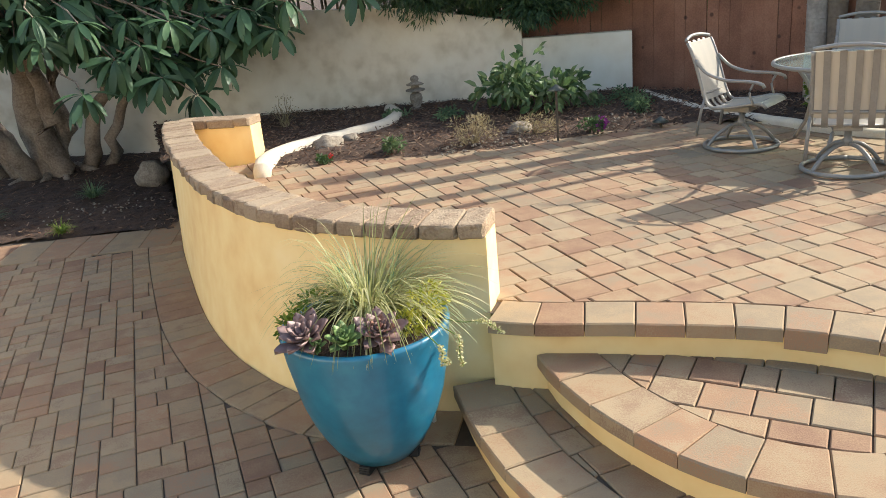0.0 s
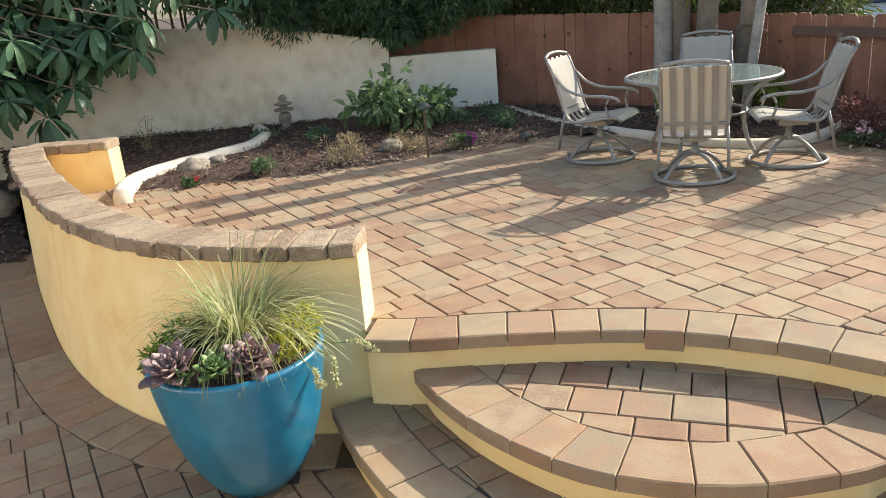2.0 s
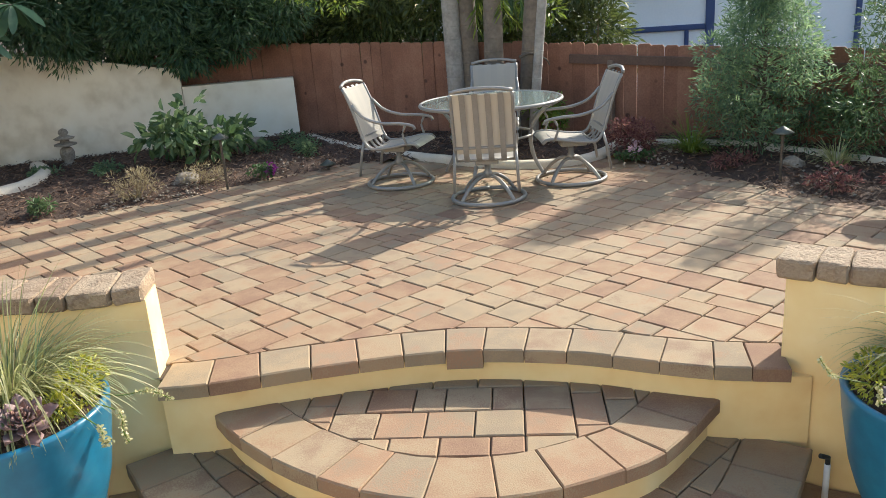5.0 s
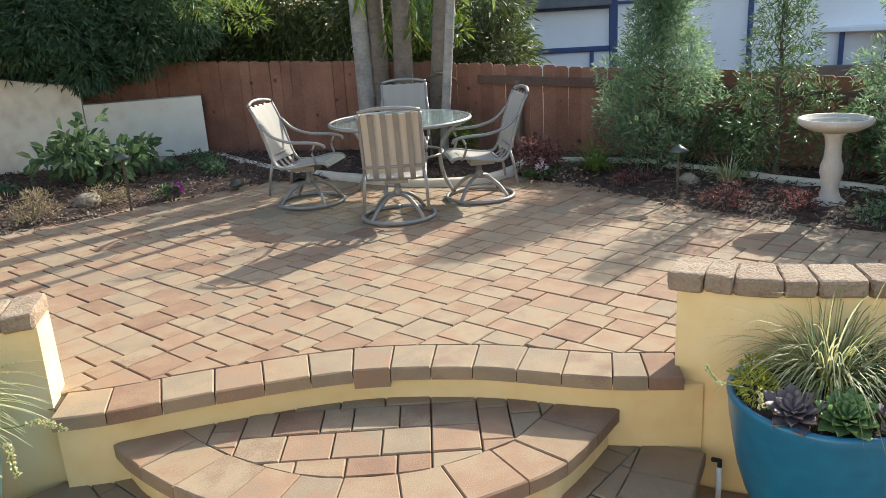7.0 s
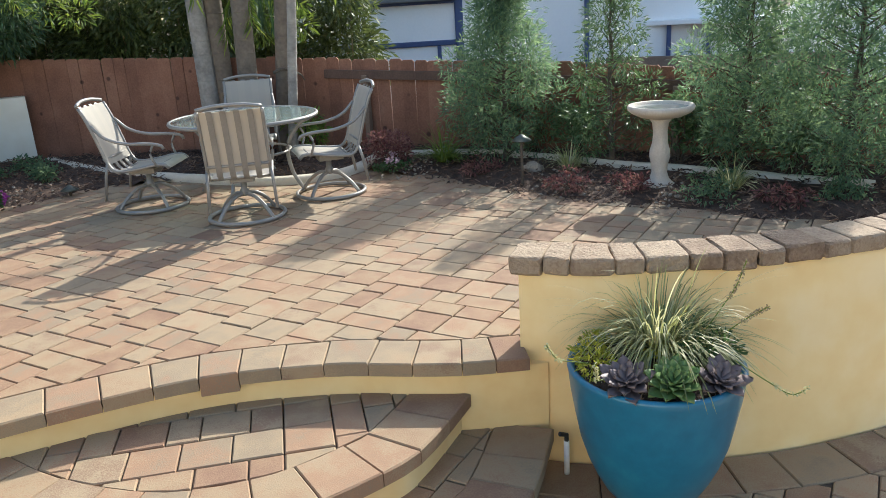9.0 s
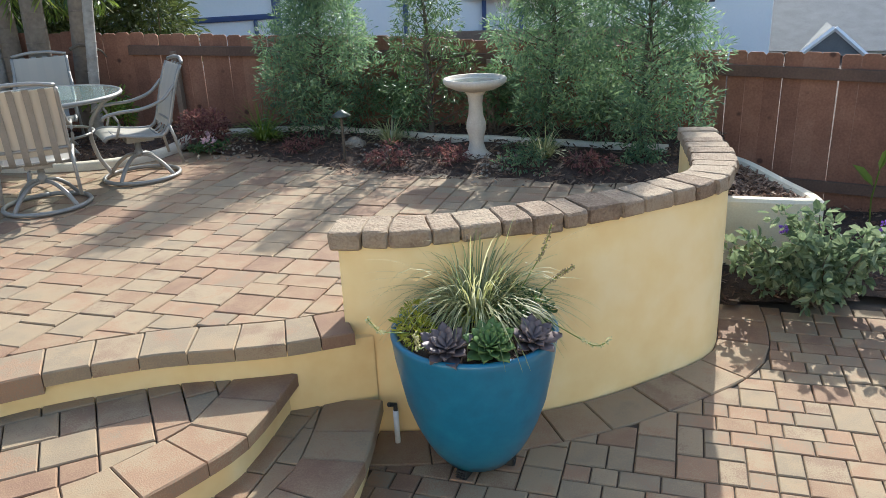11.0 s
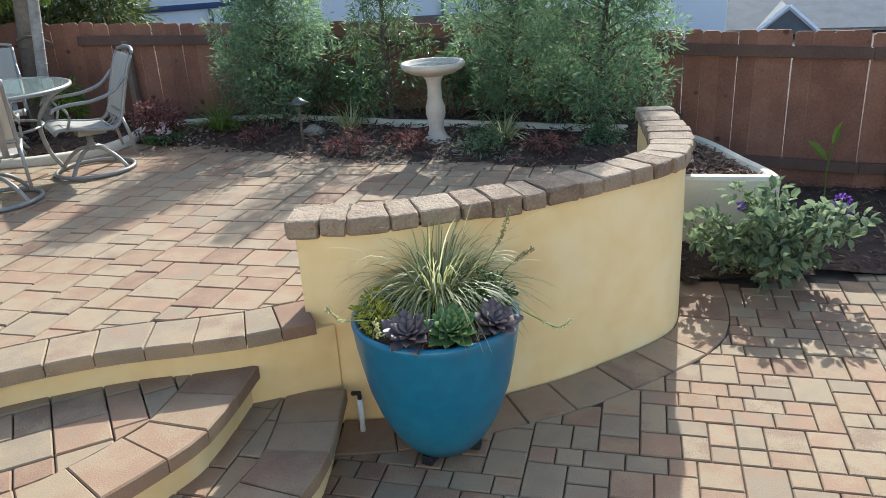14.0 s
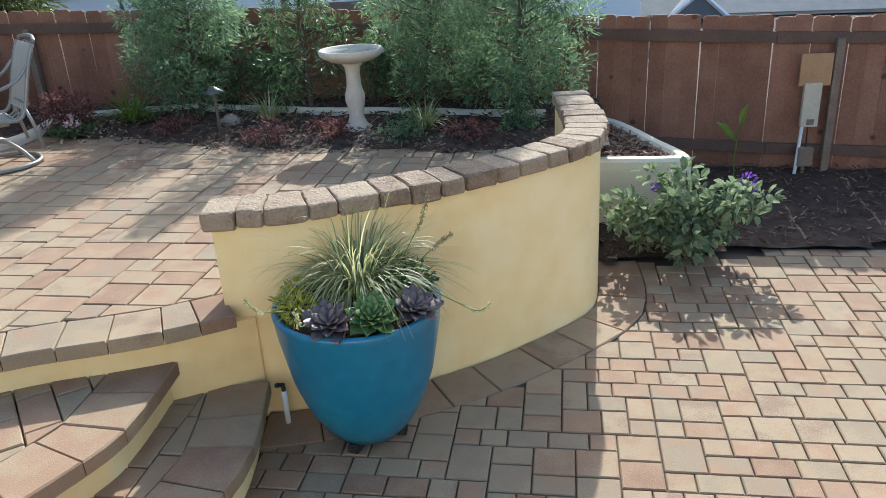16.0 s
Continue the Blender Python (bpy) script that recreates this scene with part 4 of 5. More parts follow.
# ---------------------------------------------------------------- patio set
def swivel_chair(at, turn):
    """A sling swivel rocker; local x is where the sitter looks, y to his left."""
    ch = thing("patio_chair", "taupe metal swivel patio chair with tan sling seat and slatted back", "chair", "chairs round the patio table", at=(*at, T + 0.002), turn=turn)
    k = 0.90
    prof = [(0.30, 0.395), (0.27, 0.425), (0.18, 0.43), (0.02, 0.40), (-0.14, 0.385), (-0.20, 0.40), (-0.245, 0.47), (-0.29, 0.62), (-0.345, 0.80), (-0.40, 0.935), (-0.425, 0.975)]
    c = spline([(x * k, z * k) for x, z in prof], 0.02)
    n = len(c)
    nn = normals(c)
    half = 0.235 * k
    fold = int(np.argmin(np.abs(c[:, 1] - 0.44 * k) + 10 * (c[:, 0] > -0.2 * k)))
    m = 10
    for part_name, i0, i1 in (("seat_sling", 0, fold - 3), ("back_sling", fold, n - 1)):
        v, f = [], []
        for i in range(i0, i1):
            for q in (-1, -0.5, 0, 0.5, 1):
                sag = 0.010 * (1 - q * q)
                for d in (0.002, -0.002):
                    o = c[i] + nn[i] * (d + sag)
                    v.append((o[0], q * half, o[1]))
        for i in range(i1 - i0 - 1):
            for q in range(4):
                a, b = i * m + q * 2, (i + 1) * m + q * 2
                f.append((a, a + 2, b + 2, b))
                f.append((a + 1, b + 1, b + 3, a + 3))
        mesh_ob(part_name, v, f, M_SLING, ch, "woven tan sling fabric", smooth=True)
    for q in (-0.66, -0.22, 0.22, 0.66):
        strip = [c[i] + nn[i] * 0.021 for i in range(fold - 5, n)]
        v = [(p[0] + o * 0.003, q * half + e * 0.021, p[1]) for p in strip for o, e in ((-1, -1), (-1, 1), (1, 1), (1, -1))]
        f = [(4 * a + b, 4 * a + (b + 1) % 4, 4 * a + 4 + (b + 1) % 4, 4 * a + 4 + b) for a in range(len(strip) - 1) for b in range(4)]
        mesh_ob("back_slat", v, f, M_METAL, ch)
    for s in (-1, 1):
        y = s * (half + 0.012)
        part("side_rail", tube_bm([(p[0], y, p[1]) for p in c[::2]], 0.014, 8), M_METAL, ch, smooth=True)
        arm = [(-0.335 * k, y, 0.80 * k), (-0.22 * k, y * 1.06, 0.69 * k), (-0.05 * k, y * 1.10, 0.635 * k), (0.14 * k, y * 1.10, 0.625 * k), (0.26 * k, y * 1.08, 0.605 * k), (0.285 * k, y * 1.06, 0.57 * k)]
        part("arm_rest", tube_bm([tuple(p) for p in spline(arm, 0.03)], 0.013, 8), M_METAL, ch, smooth=True)
        post = [(0.20 * k, y * 1.09, 0.62 * k), (0.16 * k, y * 1.08, 0.53 * k), (0.19 * k, y * 1.04, 0.43 * k)]
        part("arm_post", tube_bm([tuple(p) for p in spline(post, 0.03)], 0.010, 8), M_METAL, ch, smooth=True)
        leg = [(-0.24 * k, y * 1.02, 0.47 * k), (-0.27 * k, y * 1.05, 0.36 * k), (-0.31 * k, y * 1.09, 0.13 * k)]
        part("rear_strut", tube_bm([tuple(p) for p in leg], 0.012, 8), M_METAL, ch, smooth=True)
    top = [(-0.425 * k, -half - 0.012, 0.975 * k), (-0.45 * k, -half * 0.5, 0.998 * k), (-0.457 * k, 0, 1.003 * k), (-0.45 * k, half * 0.5, 0.998 * k), (-0.425 * k, half + 0.012, 0.975 * k)]
    part("top_rail", tube_bm([tuple(p) for p in spline(top, 0.03)], 0.014, 8), M_METAL, ch, smooth=True)
    for x, z, r in ((0.20, 0.415, 0.011), (-0.16, 0.375, 0.011), (-0.27, 0.50, 0.012)):
        part("cross_bar", tube_bm([(x * k, -half - 0.01, z * k), (x * k, half + 0.01, z * k)], r, 8), M_METAL, ch, smooth=True)
    part("spring_plate", box_bm(-0.13 * k, 0.10 * k, -0.09, 0.09, 0.325 * k, 0.375 * k, 0.006), M_METAL, ch)
    part("post", lathe_bm([(0.034, 0.19 * k), (0.034, 0.24 * k), (0.024, 0.25 * k), (0.024, 0.33 * k)], 16), M_METAL, ch, smooth=True)
    rr = 0.285
    ring = [(math.cos(a) * rr, math.sin(a) * rr, 0.017) for a in np.linspace(0, 2 * math.pi, 49)]
    part("base_ring", tube_bm(ring, 0.0165, 8), M_METAL, ch, smooth=True)
    for q in range(4):
        a = math.radians(45 + 90 * q)
        path = [(math.cos(a) * r, math.sin(a) * r, z) for r, z in ((0.02, 0.205 * k), (0.10, 0.195 * k), (0.19, 0.135 * k), (0.25, 0.07 * k), (0.283, 0.02))]
        part("base_leg", tube_bm([tuple(p) for p in spline(path, 0.03)], 0.015, 8), M_METAL, ch, smooth=True)
    return ch


TABLE = (5.41, 4.44)
for x, y, turn in ((4.76, 4.96, -62), (4.75, 3.90, 40), (5.58, 3.72, 138), (6.05, 4.98, -140)):
    swivel_chair((x, y), turn)
table = thing("patio_table", "round glass-topped metal patio table", "table", at=(*TABLE, T))
part("glass_top", lathe_bm([(0.0, 0.655), (0.60, 0.655), (0.605, 0.659), (0.60, 0.663), (0.0, 0.663)][1:4], 64), M_GLASS, table, smooth=False)
part("table_rim", tube_bm([(math.cos(a) * 0.612, math.sin(a) * 0.612, 0.652) for a in np.linspace(0, 2 * math.pi, 73)], 0.017, 8), M_METAL, table, smooth=True)
for q in range(4):
    a = math.radians(20 + 90 * q)
    path = [(math.cos(a) * r, math.sin(a) * r, z) for r, z in ((0.60, 0.645), (0.48, 0.58), (0.36, 0.40), (0.38, 0.18), (0.47, 0.015))]
    part("leg", tube_bm([tuple(p) for p in spline(path, 0.04)], 0.017, 8), M_METAL, table, smooth=True)
part("leg_ring", tube_bm([(math.cos(a) * 0.36, math.sin(a) * 0.36, 0.36) for a in np.linspace(0, 2 * math.pi, 41)], 0.011, 8), M_METAL, table, smooth=True)

# ---------------------------------------------------------------- bed ornaments
def bed_z(x, y):
    return back_height(x, y) - 0.005


bath = thing("bird_bath", "pale cast-stone pedestal bird bath", "bird bath", at=(6.40, 1.165, bed_z(6.4, 1.165) - 0.02))
part("pedestal", lathe_bm([(0.118, 0.0), (0.12, 0.028), (0.098, 0.045), (0.074, 0.07), (0.058, 0.12), (0.062, 0.18), (0.078, 0.24), (0.076, 0.29), (0.058, 0.35), (0.053, 0.43), (0.062, 0.50), (0.095, 0.545)], 32), M_STONE, bath, smooth=True)
part("basin", lathe_bm([(0.09, 0.535), (0.16, 0.55), (0.222, 0.58), (0.245, 0.60), (0.25, 0.622), (0.241, 0.637), (0.22, 0.635), (0.205, 0.61), (0.10, 0.592), (0.02, 0.588)], 48), M_STONE, bath, smooth=True)
part("water", lathe_bm([(0.206, 0.617), (0.02, 0.6171)], 40), M_WATER, bath)

lan = thing("garden_lantern", "small grey stone pagoda lantern on the mulch", "lantern", at=(3.36, 9.05, 0.60))
part("base", lathe_bm([(0.075, 0), (0.075, 0.03), (0.045, 0.045), (0.07, 0.09), (0.08, 0.145), (0.068, 0.19), (0.035, 0.215)], 20), M_ROCK, lan, smooth=True)
part("lamp_house", lathe_bm([(0.04, 0.215), (0.12, 0.232), (0.12, 0.25), (0.05, 0.268), (0.045, 0.30)], 16), M_ROCK, lan)
part("roof", lathe_bm([(0.10, 0.30), (0.115, 0.312), (0.06, 0.335), (0.04, 0.345), (0.055, 0.37), (0.045, 0.40), (0.012, 0.42)], 20), M_ROCK, lan, smooth=True)


def path_light(x, y, z, h, lean=0):
    o = thing("path_light", "dark bronze mushroom path light on a stake", "garden light", "path lights", at=(x, y, z), turn=lean)
    part("stake", tube_bm([(0, 0, 0), (0, 0, h - 0.05)], 0.012, 8), M_BROWNBARK, o)
    part("cap", lathe_bm([(0.075, h - 0.05), (0.08, h - 0.045), (0.03, h - 0.012), (0.012, h), (0.004, h + 0.004)], 24), M_BRONZE, o, smooth=True)


path_light(6.18, 2.22, 0.58, 0.42)
path_light(3.78, 6.27, 0.56, 0.52)
path_light(4.80, 6.10, 0.56, 0.10)


def rock(x, y, z, s, seed, label="tan rounded garden rock"):
    bm = bmesh.new()
    bmesh.ops.create_icosphere(bm, subdivisions=3, radius=1)
    for v in bm.verts:
        q = v.co.copy()
        v.co = Vector((q.x * s[0], q.y * s[1], q.z * s[2])) * (1 + 0.35 * noise.noise(q * 1.3 + Vector((seed, 0, 0))) + 0.1 * noise.noise(q * 4 + Vector((seed, 3, 0))))
    o = part("rock", bm, M_ROCK, None, label, smooth=True)
    o.location = (x, y, z + s[2] * 0.5)
    tagged(o, label, "rock", "garden rocks")


rock(1.87, 7.55, 0.58, (0.16, 0.13, 0.09), 1)
rock(2.15, 7.72, 0.58, (0.10, 0.08, 0.06), 5)
rock(0.16, 9.55, 0.14, (0.18, 0.14, 0.19), 2)
rock(6.60, 2.30, 0.60, (0.09, 0.09, 0.06), 3)
rock(5.1, 7.9, 0.60, (0.13, 0.1, 0.07), 4)
rock(3.62, 6.75, 0.58, (0.12, 0.10, 0.08), 8)
v, f = [], []
for _ in range(420):
    cx, cy, sp_ = rng.choice(((4.6, 6.5, 0.35), (3.4, 6.5, 0.25), (2.9, 6.6, 0.2), (6.3, 1.9, 0.3), (-0.4, 8.9, 0.45), (6.2, 0.9, 0.3), (6.45, 3.4, 0.25)))
    x, y, s = cx + rng.gauss(0, sp_), cy + rng.gauss(0, sp_ * 0.4), rng.uniform(0.008, 0.024)
    z = (low_height(x, y) if x < 0.3 else back_height(x, y)) + 0.02
    k = len(v)
    m = pose(x, y, z, rng.uniform(-40, 40), rng.uniform(-40, 40), rng.uniform(0, 360))
    v += [m @ Vector(c) for c in ((s, 0, 0), (0, s * 0.8, 0), (-s, 0, 0), (0, -s * 0.8, 0), (0, 0, s * 0.6), (0, 0, -s * 0.6))]
    f += [tuple(k + i for i in q) for q in ((0, 1, 4), (1, 2, 4), (2, 3, 4), (3, 0, 4), (1, 0, 5), (2, 1, 5), (3, 2, 5), (0, 3, 5))]
tagged(mesh_ob("pebbles", v, f, M_ROCK), "scattered small grey pebbles on the mulch", "pebbles", kind="stuff")

# ---------------------------------------------------------------- low plants in the beds
def shrub(name, label, category, at, size, n_clump, per, leaf_l, leaf_w, material, stems=6, droop=0.1, stem_mat=M_BROWNBARK, flat=0.8):
    o = thing(name, label, category, at=at)
    sx, sy, sz = size
    cs, bm = [], bmesh.new()
    for _ in range(n_clump):
        a, q = rng.uniform(0, 2 * math.pi), math.sqrt(rng.random())
        cs.append((math.cos(a) * sx * q, math.sin(a) * sy * q, sz * rng.uniform(0.35, 0.95) * (1 - 0.35 * q * q)))
    for i in range(stems):
        branch(bm, (rng.uniform(-0.03, 0.03), rng.uniform(-0.03, 0.03), -0.02), cs[i % len(cs)], 0.008, 0.003, 5, 0.08, 4)
    tagged(part("branchwork", bm, stem_mat, o), kind="stuff")
    leaves("foliage", clump_spots(cs, [min(size) * rng.uniform(0.25, 0.5) for _ in cs], per, flat), leaf_l, leaf_w, material, o, droop)
    return o


shrub("hydrangea", "broad-leaved green hydrangea shrub in the mulch bed", "shrub", (4.15, 7.55, 0.58), (0.56, 0.40, 0.64), 36, 13, 0.13, 0.078, M_LEAF_SAGE, 12, 0.25)
shrub("dry_shrub", "dry straw-coloured shrub with bare twigs", "shrub", (3.07, 6.62, 0.57), (0.20, 0.18, 0.30), 16, 46, 0.05, 0.006, M_DRY, 16, -0.3, M_DRY)
shrub("dry_shrub", "low grey-brown dormant shrub", "shrub", (3.71, 6.62, 0.57), (0.26, 0.16, 0.22), 16, 40, 0.045, 0.007, M_DRY, 14, -0.2, M_DRY)
fl = shrub("flowering_plant", "small plant with bright magenta flowers", "flower", (4.18, 6.28, 0.57), (0.12, 0.10, 0.14), 10, 30, 0.035, 0.02, M_LEAF_MID, 5)
leaves("bloom", clump_spots([(0.05, -0.06, 0.12), (0.02, -0.09, 0.08)], [0.05, 0.04], 60), 0.025, 0.02, M_MAGENTA, fl, 0.0)
shrub("bedding_plant", "small grey-green bedding plant in mulch", "plant", (2.34, 6.85, 0.57), (0.10, 0.10, 0.16), 8, 26, 0.05, 0.018, M_LEAF_SAGE, 4)
rd = shrub("flowering_plant", "tiny plant with red flowers", "flower", (1.66, 6.97, 0.57), (0.09, 0.07, 0.07), 7, 26, 0.035, 0.022, M_LEAF_MID, 4)
leaves("bloom", clump_spots([(0.09, -0.05, 0.07), (0.11, -0.02, 0.05)], [0.02, 0.012], 16), 0.016, 0.014, M_REDPETAL, rd, 0.0)
for x, y in ((3.35, 8.0), (2.95, 8.6), (4.9, 7.4), (5.25, 7.1), (5.35, 7.6), (5.0, 6.75)):
    shrub("bedding_plant", "low grey-green bedding plant in mulch", "plant", (x, y, 0.58), (0.16, 0.14, 0.16), 9, 30, 0.05, 0.018, M_LEAF_BLUE, 6)
shrub("twiggy_plant", "thin bare twiggy plant by the wall", "plant", (1.75, 9.2, 0.6), (0.18, 0.1, 0.45), 14, 8, 0.03, 0.008, M_DRY, 14, 0, M_DRY)
shrub("barberry", "small dark red barberry shrub", "shrub", (6.60, 3.78, 0.60), (0.21, 0.21, 0.34), 26, 44, 0.036, 0.018, M_LEAF_RED, 12, -0.1)
pk = shrub("flowering_plant", "low plant with pale pink flowers", "flower", (6.40, 3.62, 0.58), (0.2, 0.14, 0.10), 12, 26, 0.03, 0.02, M_LEAF_MID, 4)
leaves("bloom", clump_spots([(0, 0, 0.12), (0.12, 0.05, 0.10), (-0.1, -0.05, 0.10)], [0.06, 0.05, 0.05], 26), 0.03, 0.025, M_PINK, pk, 0.0)


def tuft(x, y, z, n, ln, material, label, spread=1.0):
    o = thing("grass_tuft", label, "grass", at=(x, y, z))
    blades("grass", (0, 0, 0), n, ln, 0.011, spread, material, o, stiff=0.7, base_r=0.05)


tuft(6.74, 3.26, 0.60, 210, 0.40, M_LEAF_LIGHT, "bright green arching grass tuft in mulch", 1.1)
tuft(6.74, 2.02, 0.60, 150, 0.30, M_GRASS, "pale fescue grass tuft in mulch")
tuft(6.35, 0.62, 0.60, 130, 0.28, M_GRASS, "pale fescue grass tuft in mulch")
tuft(-0.5, 9.3, 0.13, 160, 0.22, M_LEAF_BLUE, "grey-green grass tuft under the tree", 1.2)
tuft(-0.78, 8.25, 0.04, 120, 0.16, M_LEAF_LIGHT, "small green tuft at the bed's edge", 1.3)
tuft(-1.5, 9.0, 0.1, 120, 0.22, M_LEAF_MID, "green grass tuft under the tree", 1.2)
for x, y, m in ((6.15, 1.85, M_LEAF_RED), (6.25, 1.35, M_LEAF_RED), (6.1, 0.75, M_LEAF_BLUE), (6.15, 0.2, M_LEAF_RED), (6.45, 2.75, M_LEAF_RED), (6.3, -0.1, M_LEAF_BLUE), (6.55, 0.75, M_LEAF_BLUE)):
    shrub("bedding_plant", "low reddish bedding plant in mulch" if m is M_LEAF_RED else "low grey-green bedding plant in mulch", "plant", (x, y, 0.58), (0.19, 0.19, 0.14), 11, 34, 0.035, 0.014, m, 6)

# ---------------------------------------------------------------- trees and hedges
def conifer(at, height, radius, label, n=52, material=M_LEAF_BLUE, per=110):
    """A young fern pine: a thin trunk, rising limbs and airy tufts of narrow leaves."""
    o = thing("fern_pine", label, "tree", "fern pines along the fence", at=at)
    bm = bmesh.new()
    branch(bm, (0, 0, -0.05), (rng.uniform(-0.05, 0.05), rng.uniform(-0.05, 0.05), height), 0.028, 0.006, 7, 0.012, 8)
    cs, rs = [], []
    for i in range(n):
        z = height * (0.07 + 0.93 * (i + rng.random()) / n)
        env = radius * (0.55 + 0.45 * math.sin(math.pi * min(1, (z / height) * 0.9 + 0.15))) * (1 - 0.80 * max(0, z / height - 0.5) / 0.5)
        a, q = i * 2.4 + rng.uniform(-0.4, 0.4), rng.uniform(0.45, 1.0)
        c = (math.cos(a) * env * q, math.sin(a) * env * q, z + 0.05)
        cs.append(c)
        rs.append(radius * rng.uniform(0.26, 0.46))
        branch(bm, (0, 0, z - 0.12), c, 0.007, 0.002, 4, 0.06, 3)
    part("trunk", bm, M_BROWNBARK, o)
    leaves("crown", clump_spots(cs, rs, int(per * 1.5), 0.9), 0.06, 0.012, material, o, droop=0.05, jitter=0.5)
    return o


conifer((7.05, 2.78, 0.6), 1.62, 0.50, "dense young fern pine with blue-green needles", 84, per=150)
conifer((7.02, 1.74, 0.6), 1.58, 0.38, "thin open fern pine with yellow-green tips", 40, M_LEAF_SAGE, 80)
conifer((6.95, 0.66, 0.6), 1.95, 0.45, "dense young fern pine with blue-green needles", 80, per=150)
conifer((6.62, -0.13, 0.6), 1.92, 0.48, "bushy young fern pine beside the curved wall", 84, per=150)
for x, y in ((7.2, 1.2), (7.25, 2.1), (7.0, 0.2)):
    shrub("fence_shrub", "light green leafy shrub against the fence", "shrub", (x, y, 0.6), (0.24, 0.2, 0.62), 20, 40, 0.06, 0.02, M_LEAF_SAGE, 8)

# the dark fern-pine hedge hanging over the cream wall
hedge = thing("hedge", "dense dark green fern-pine hedge hanging over the garden wall", "hedge", at=(0, 0, 0))
cs, rs = [], []
bm = bmesh.new()
for i in range(260):
    t = rng.random()
    x = 2.2 + 3.75 * t
    line = 10.15 - 0.52 * (x - 2.2)
    low_edge = float(np.interp(x, [2.2, 2.9, 3.36, 3.97, 4.4, 4.9, 5.4, 5.95], [2.35, 2.05, 1.74, 1.56, 1.50, 1.44, 1.58, 1.88]))
    c = (x + rng.uniform(-0.1, 0.1), line - rng.uniform(-0.9, 0.45), low_edge + 0.22 + 1.6 * rng.random() ** 1.3)
    cs.append(c)
    rs.append(rng.uniform(0.22, 0.42))
    if i % 7 == 0:
        branch(bm, (x, line + 0.75, 0.6), (x, line + 0.7, 2.3), 0.03, 0.016, 5, 0.02, 5)
        branch(bm, (x, line + 0.7, 2.2), (c[0], c[1], max(c[2], 2.1)), 0.014, 0.005, 5, 0.05, 4)
part("branchwork", bm, M_BROWNBARK, hedge)
leaves("foliage", clump_spots(cs, rs, 400, 0.9), 0.095, 0.020, M_LEAF_DARK, hedge, droop=0.45, jitter=0.4)
leaves("young_foliage", clump_spots([(5.75, 7.3, 2.25), (5.9, 7.0, 2.15), (5.6, 7.55, 2.4), (5.85, 7.2, 2.45)], [0.22, 0.2, 0.25, 0.2], 160), 0.09, 0.014, M_LEAF_LIGHT, hedge, 0.1, label="sunlit yellow-green shoots")

back_hedge = thing("bamboo_hedge", "tall olive green bamboo hedge behind the fence", "hedge", at=(0, 0, 0))
cs = []
bm = bmesh.new()
for i in range(165):
    t = rng.uniform(-0.42, 1.0)
    cs.append((6.75 + 1.9 * t + rng.uniform(-0.2, 0.3), 8.6 - 3.3 * t + rng.uniform(-0.2, 0.4), rng.uniform(1.1, 2.45)))
    if i % 5 == 0:
        branch(bm, (cs[-1][0], cs[-1][1], -0.05), (cs[-1][0], cs[-1][1], 2.5), 0.014, 0.008, 5, 0.01, 5)
part("branchwork", bm, M_DRY, back_hedge)
leaves("foliage", clump_spots(cs, [rng.uniform(0.3, 0.5) for _ in cs], 260, 1.2), 0.13, 0.028, leaf("olive_leaf", [(0.05, 0.07, 0.02), (0.09, 0.12, 0.035), (0.16, 0.19, 0.05)], 0.4), back_hedge, droop=0.5)

leaves("young_foliage", clump_spots([(7.3, 5.83, 1.85), (7.3, 5.55, 2.0), (7.3, 5.25, 1.9), (7.3, 5.32, 2.15), (7.35, 5.7, 2.3), (7.3, 5.45, 2.4)], [0.16, 0.18, 0.14, 0.18, 0.2, 0.2], 120), 0.11, 0.020, M_LEAF_LIGHT, back_hedge, 0.3, label="sunlit yellow-green shoots")

# palms behind the table
palm = thing("palm_clump", "clump of tall grey palm trunks behind the table", "palm", at=(0, 0, 0))
for (x, y), (x2, y2), r, bark in (((6.60, 6.02), (6.60, 6.065), 0.095, M_PALMBARK), ((6.75, 5.93), (6.75, 5.96), 0.10, M_SHADEPALM), ((6.65, 5.53), (6.65, 5.46), 0.10, M_SHADEPALM), ((6.80, 5.25), (6.80, 5.02), 0.078, M_SHADEPALM), ((6.60, 4.98), (6.60, 4.72), 0.046, M_PALMBARK)):
    pts = [(x + (x2 - x) * t * 1.6, y + (y2 - y) * t * 1.6, 0.52 + 3.2 * t) for t in np.linspace(0, 1, 14)]
    bm = bmesh.new()
    tube_bm(pts, r * 1.1, 12, bm, 0.8)
    tr = part("trunk", bm, bark, palm, smooth=True)
    for t in np.linspace(0.06, 0.95, 22):
        q = (x + (x2 - x) * t * 1.6, y + (y2 - y) * t * 1.6, 0.52 + 3.2 * t)
        sc = part("leaf_scar", tube_bm([(q[0] + math.cos(a) * r * (1.1 - 0.2 * t), q[1] + math.sin(a) * r * (1.1 - 0.2 * t), q[2]) for a in np.linspace(0, 2 * math.pi, 13)], 0.004, 4), bark, tr)


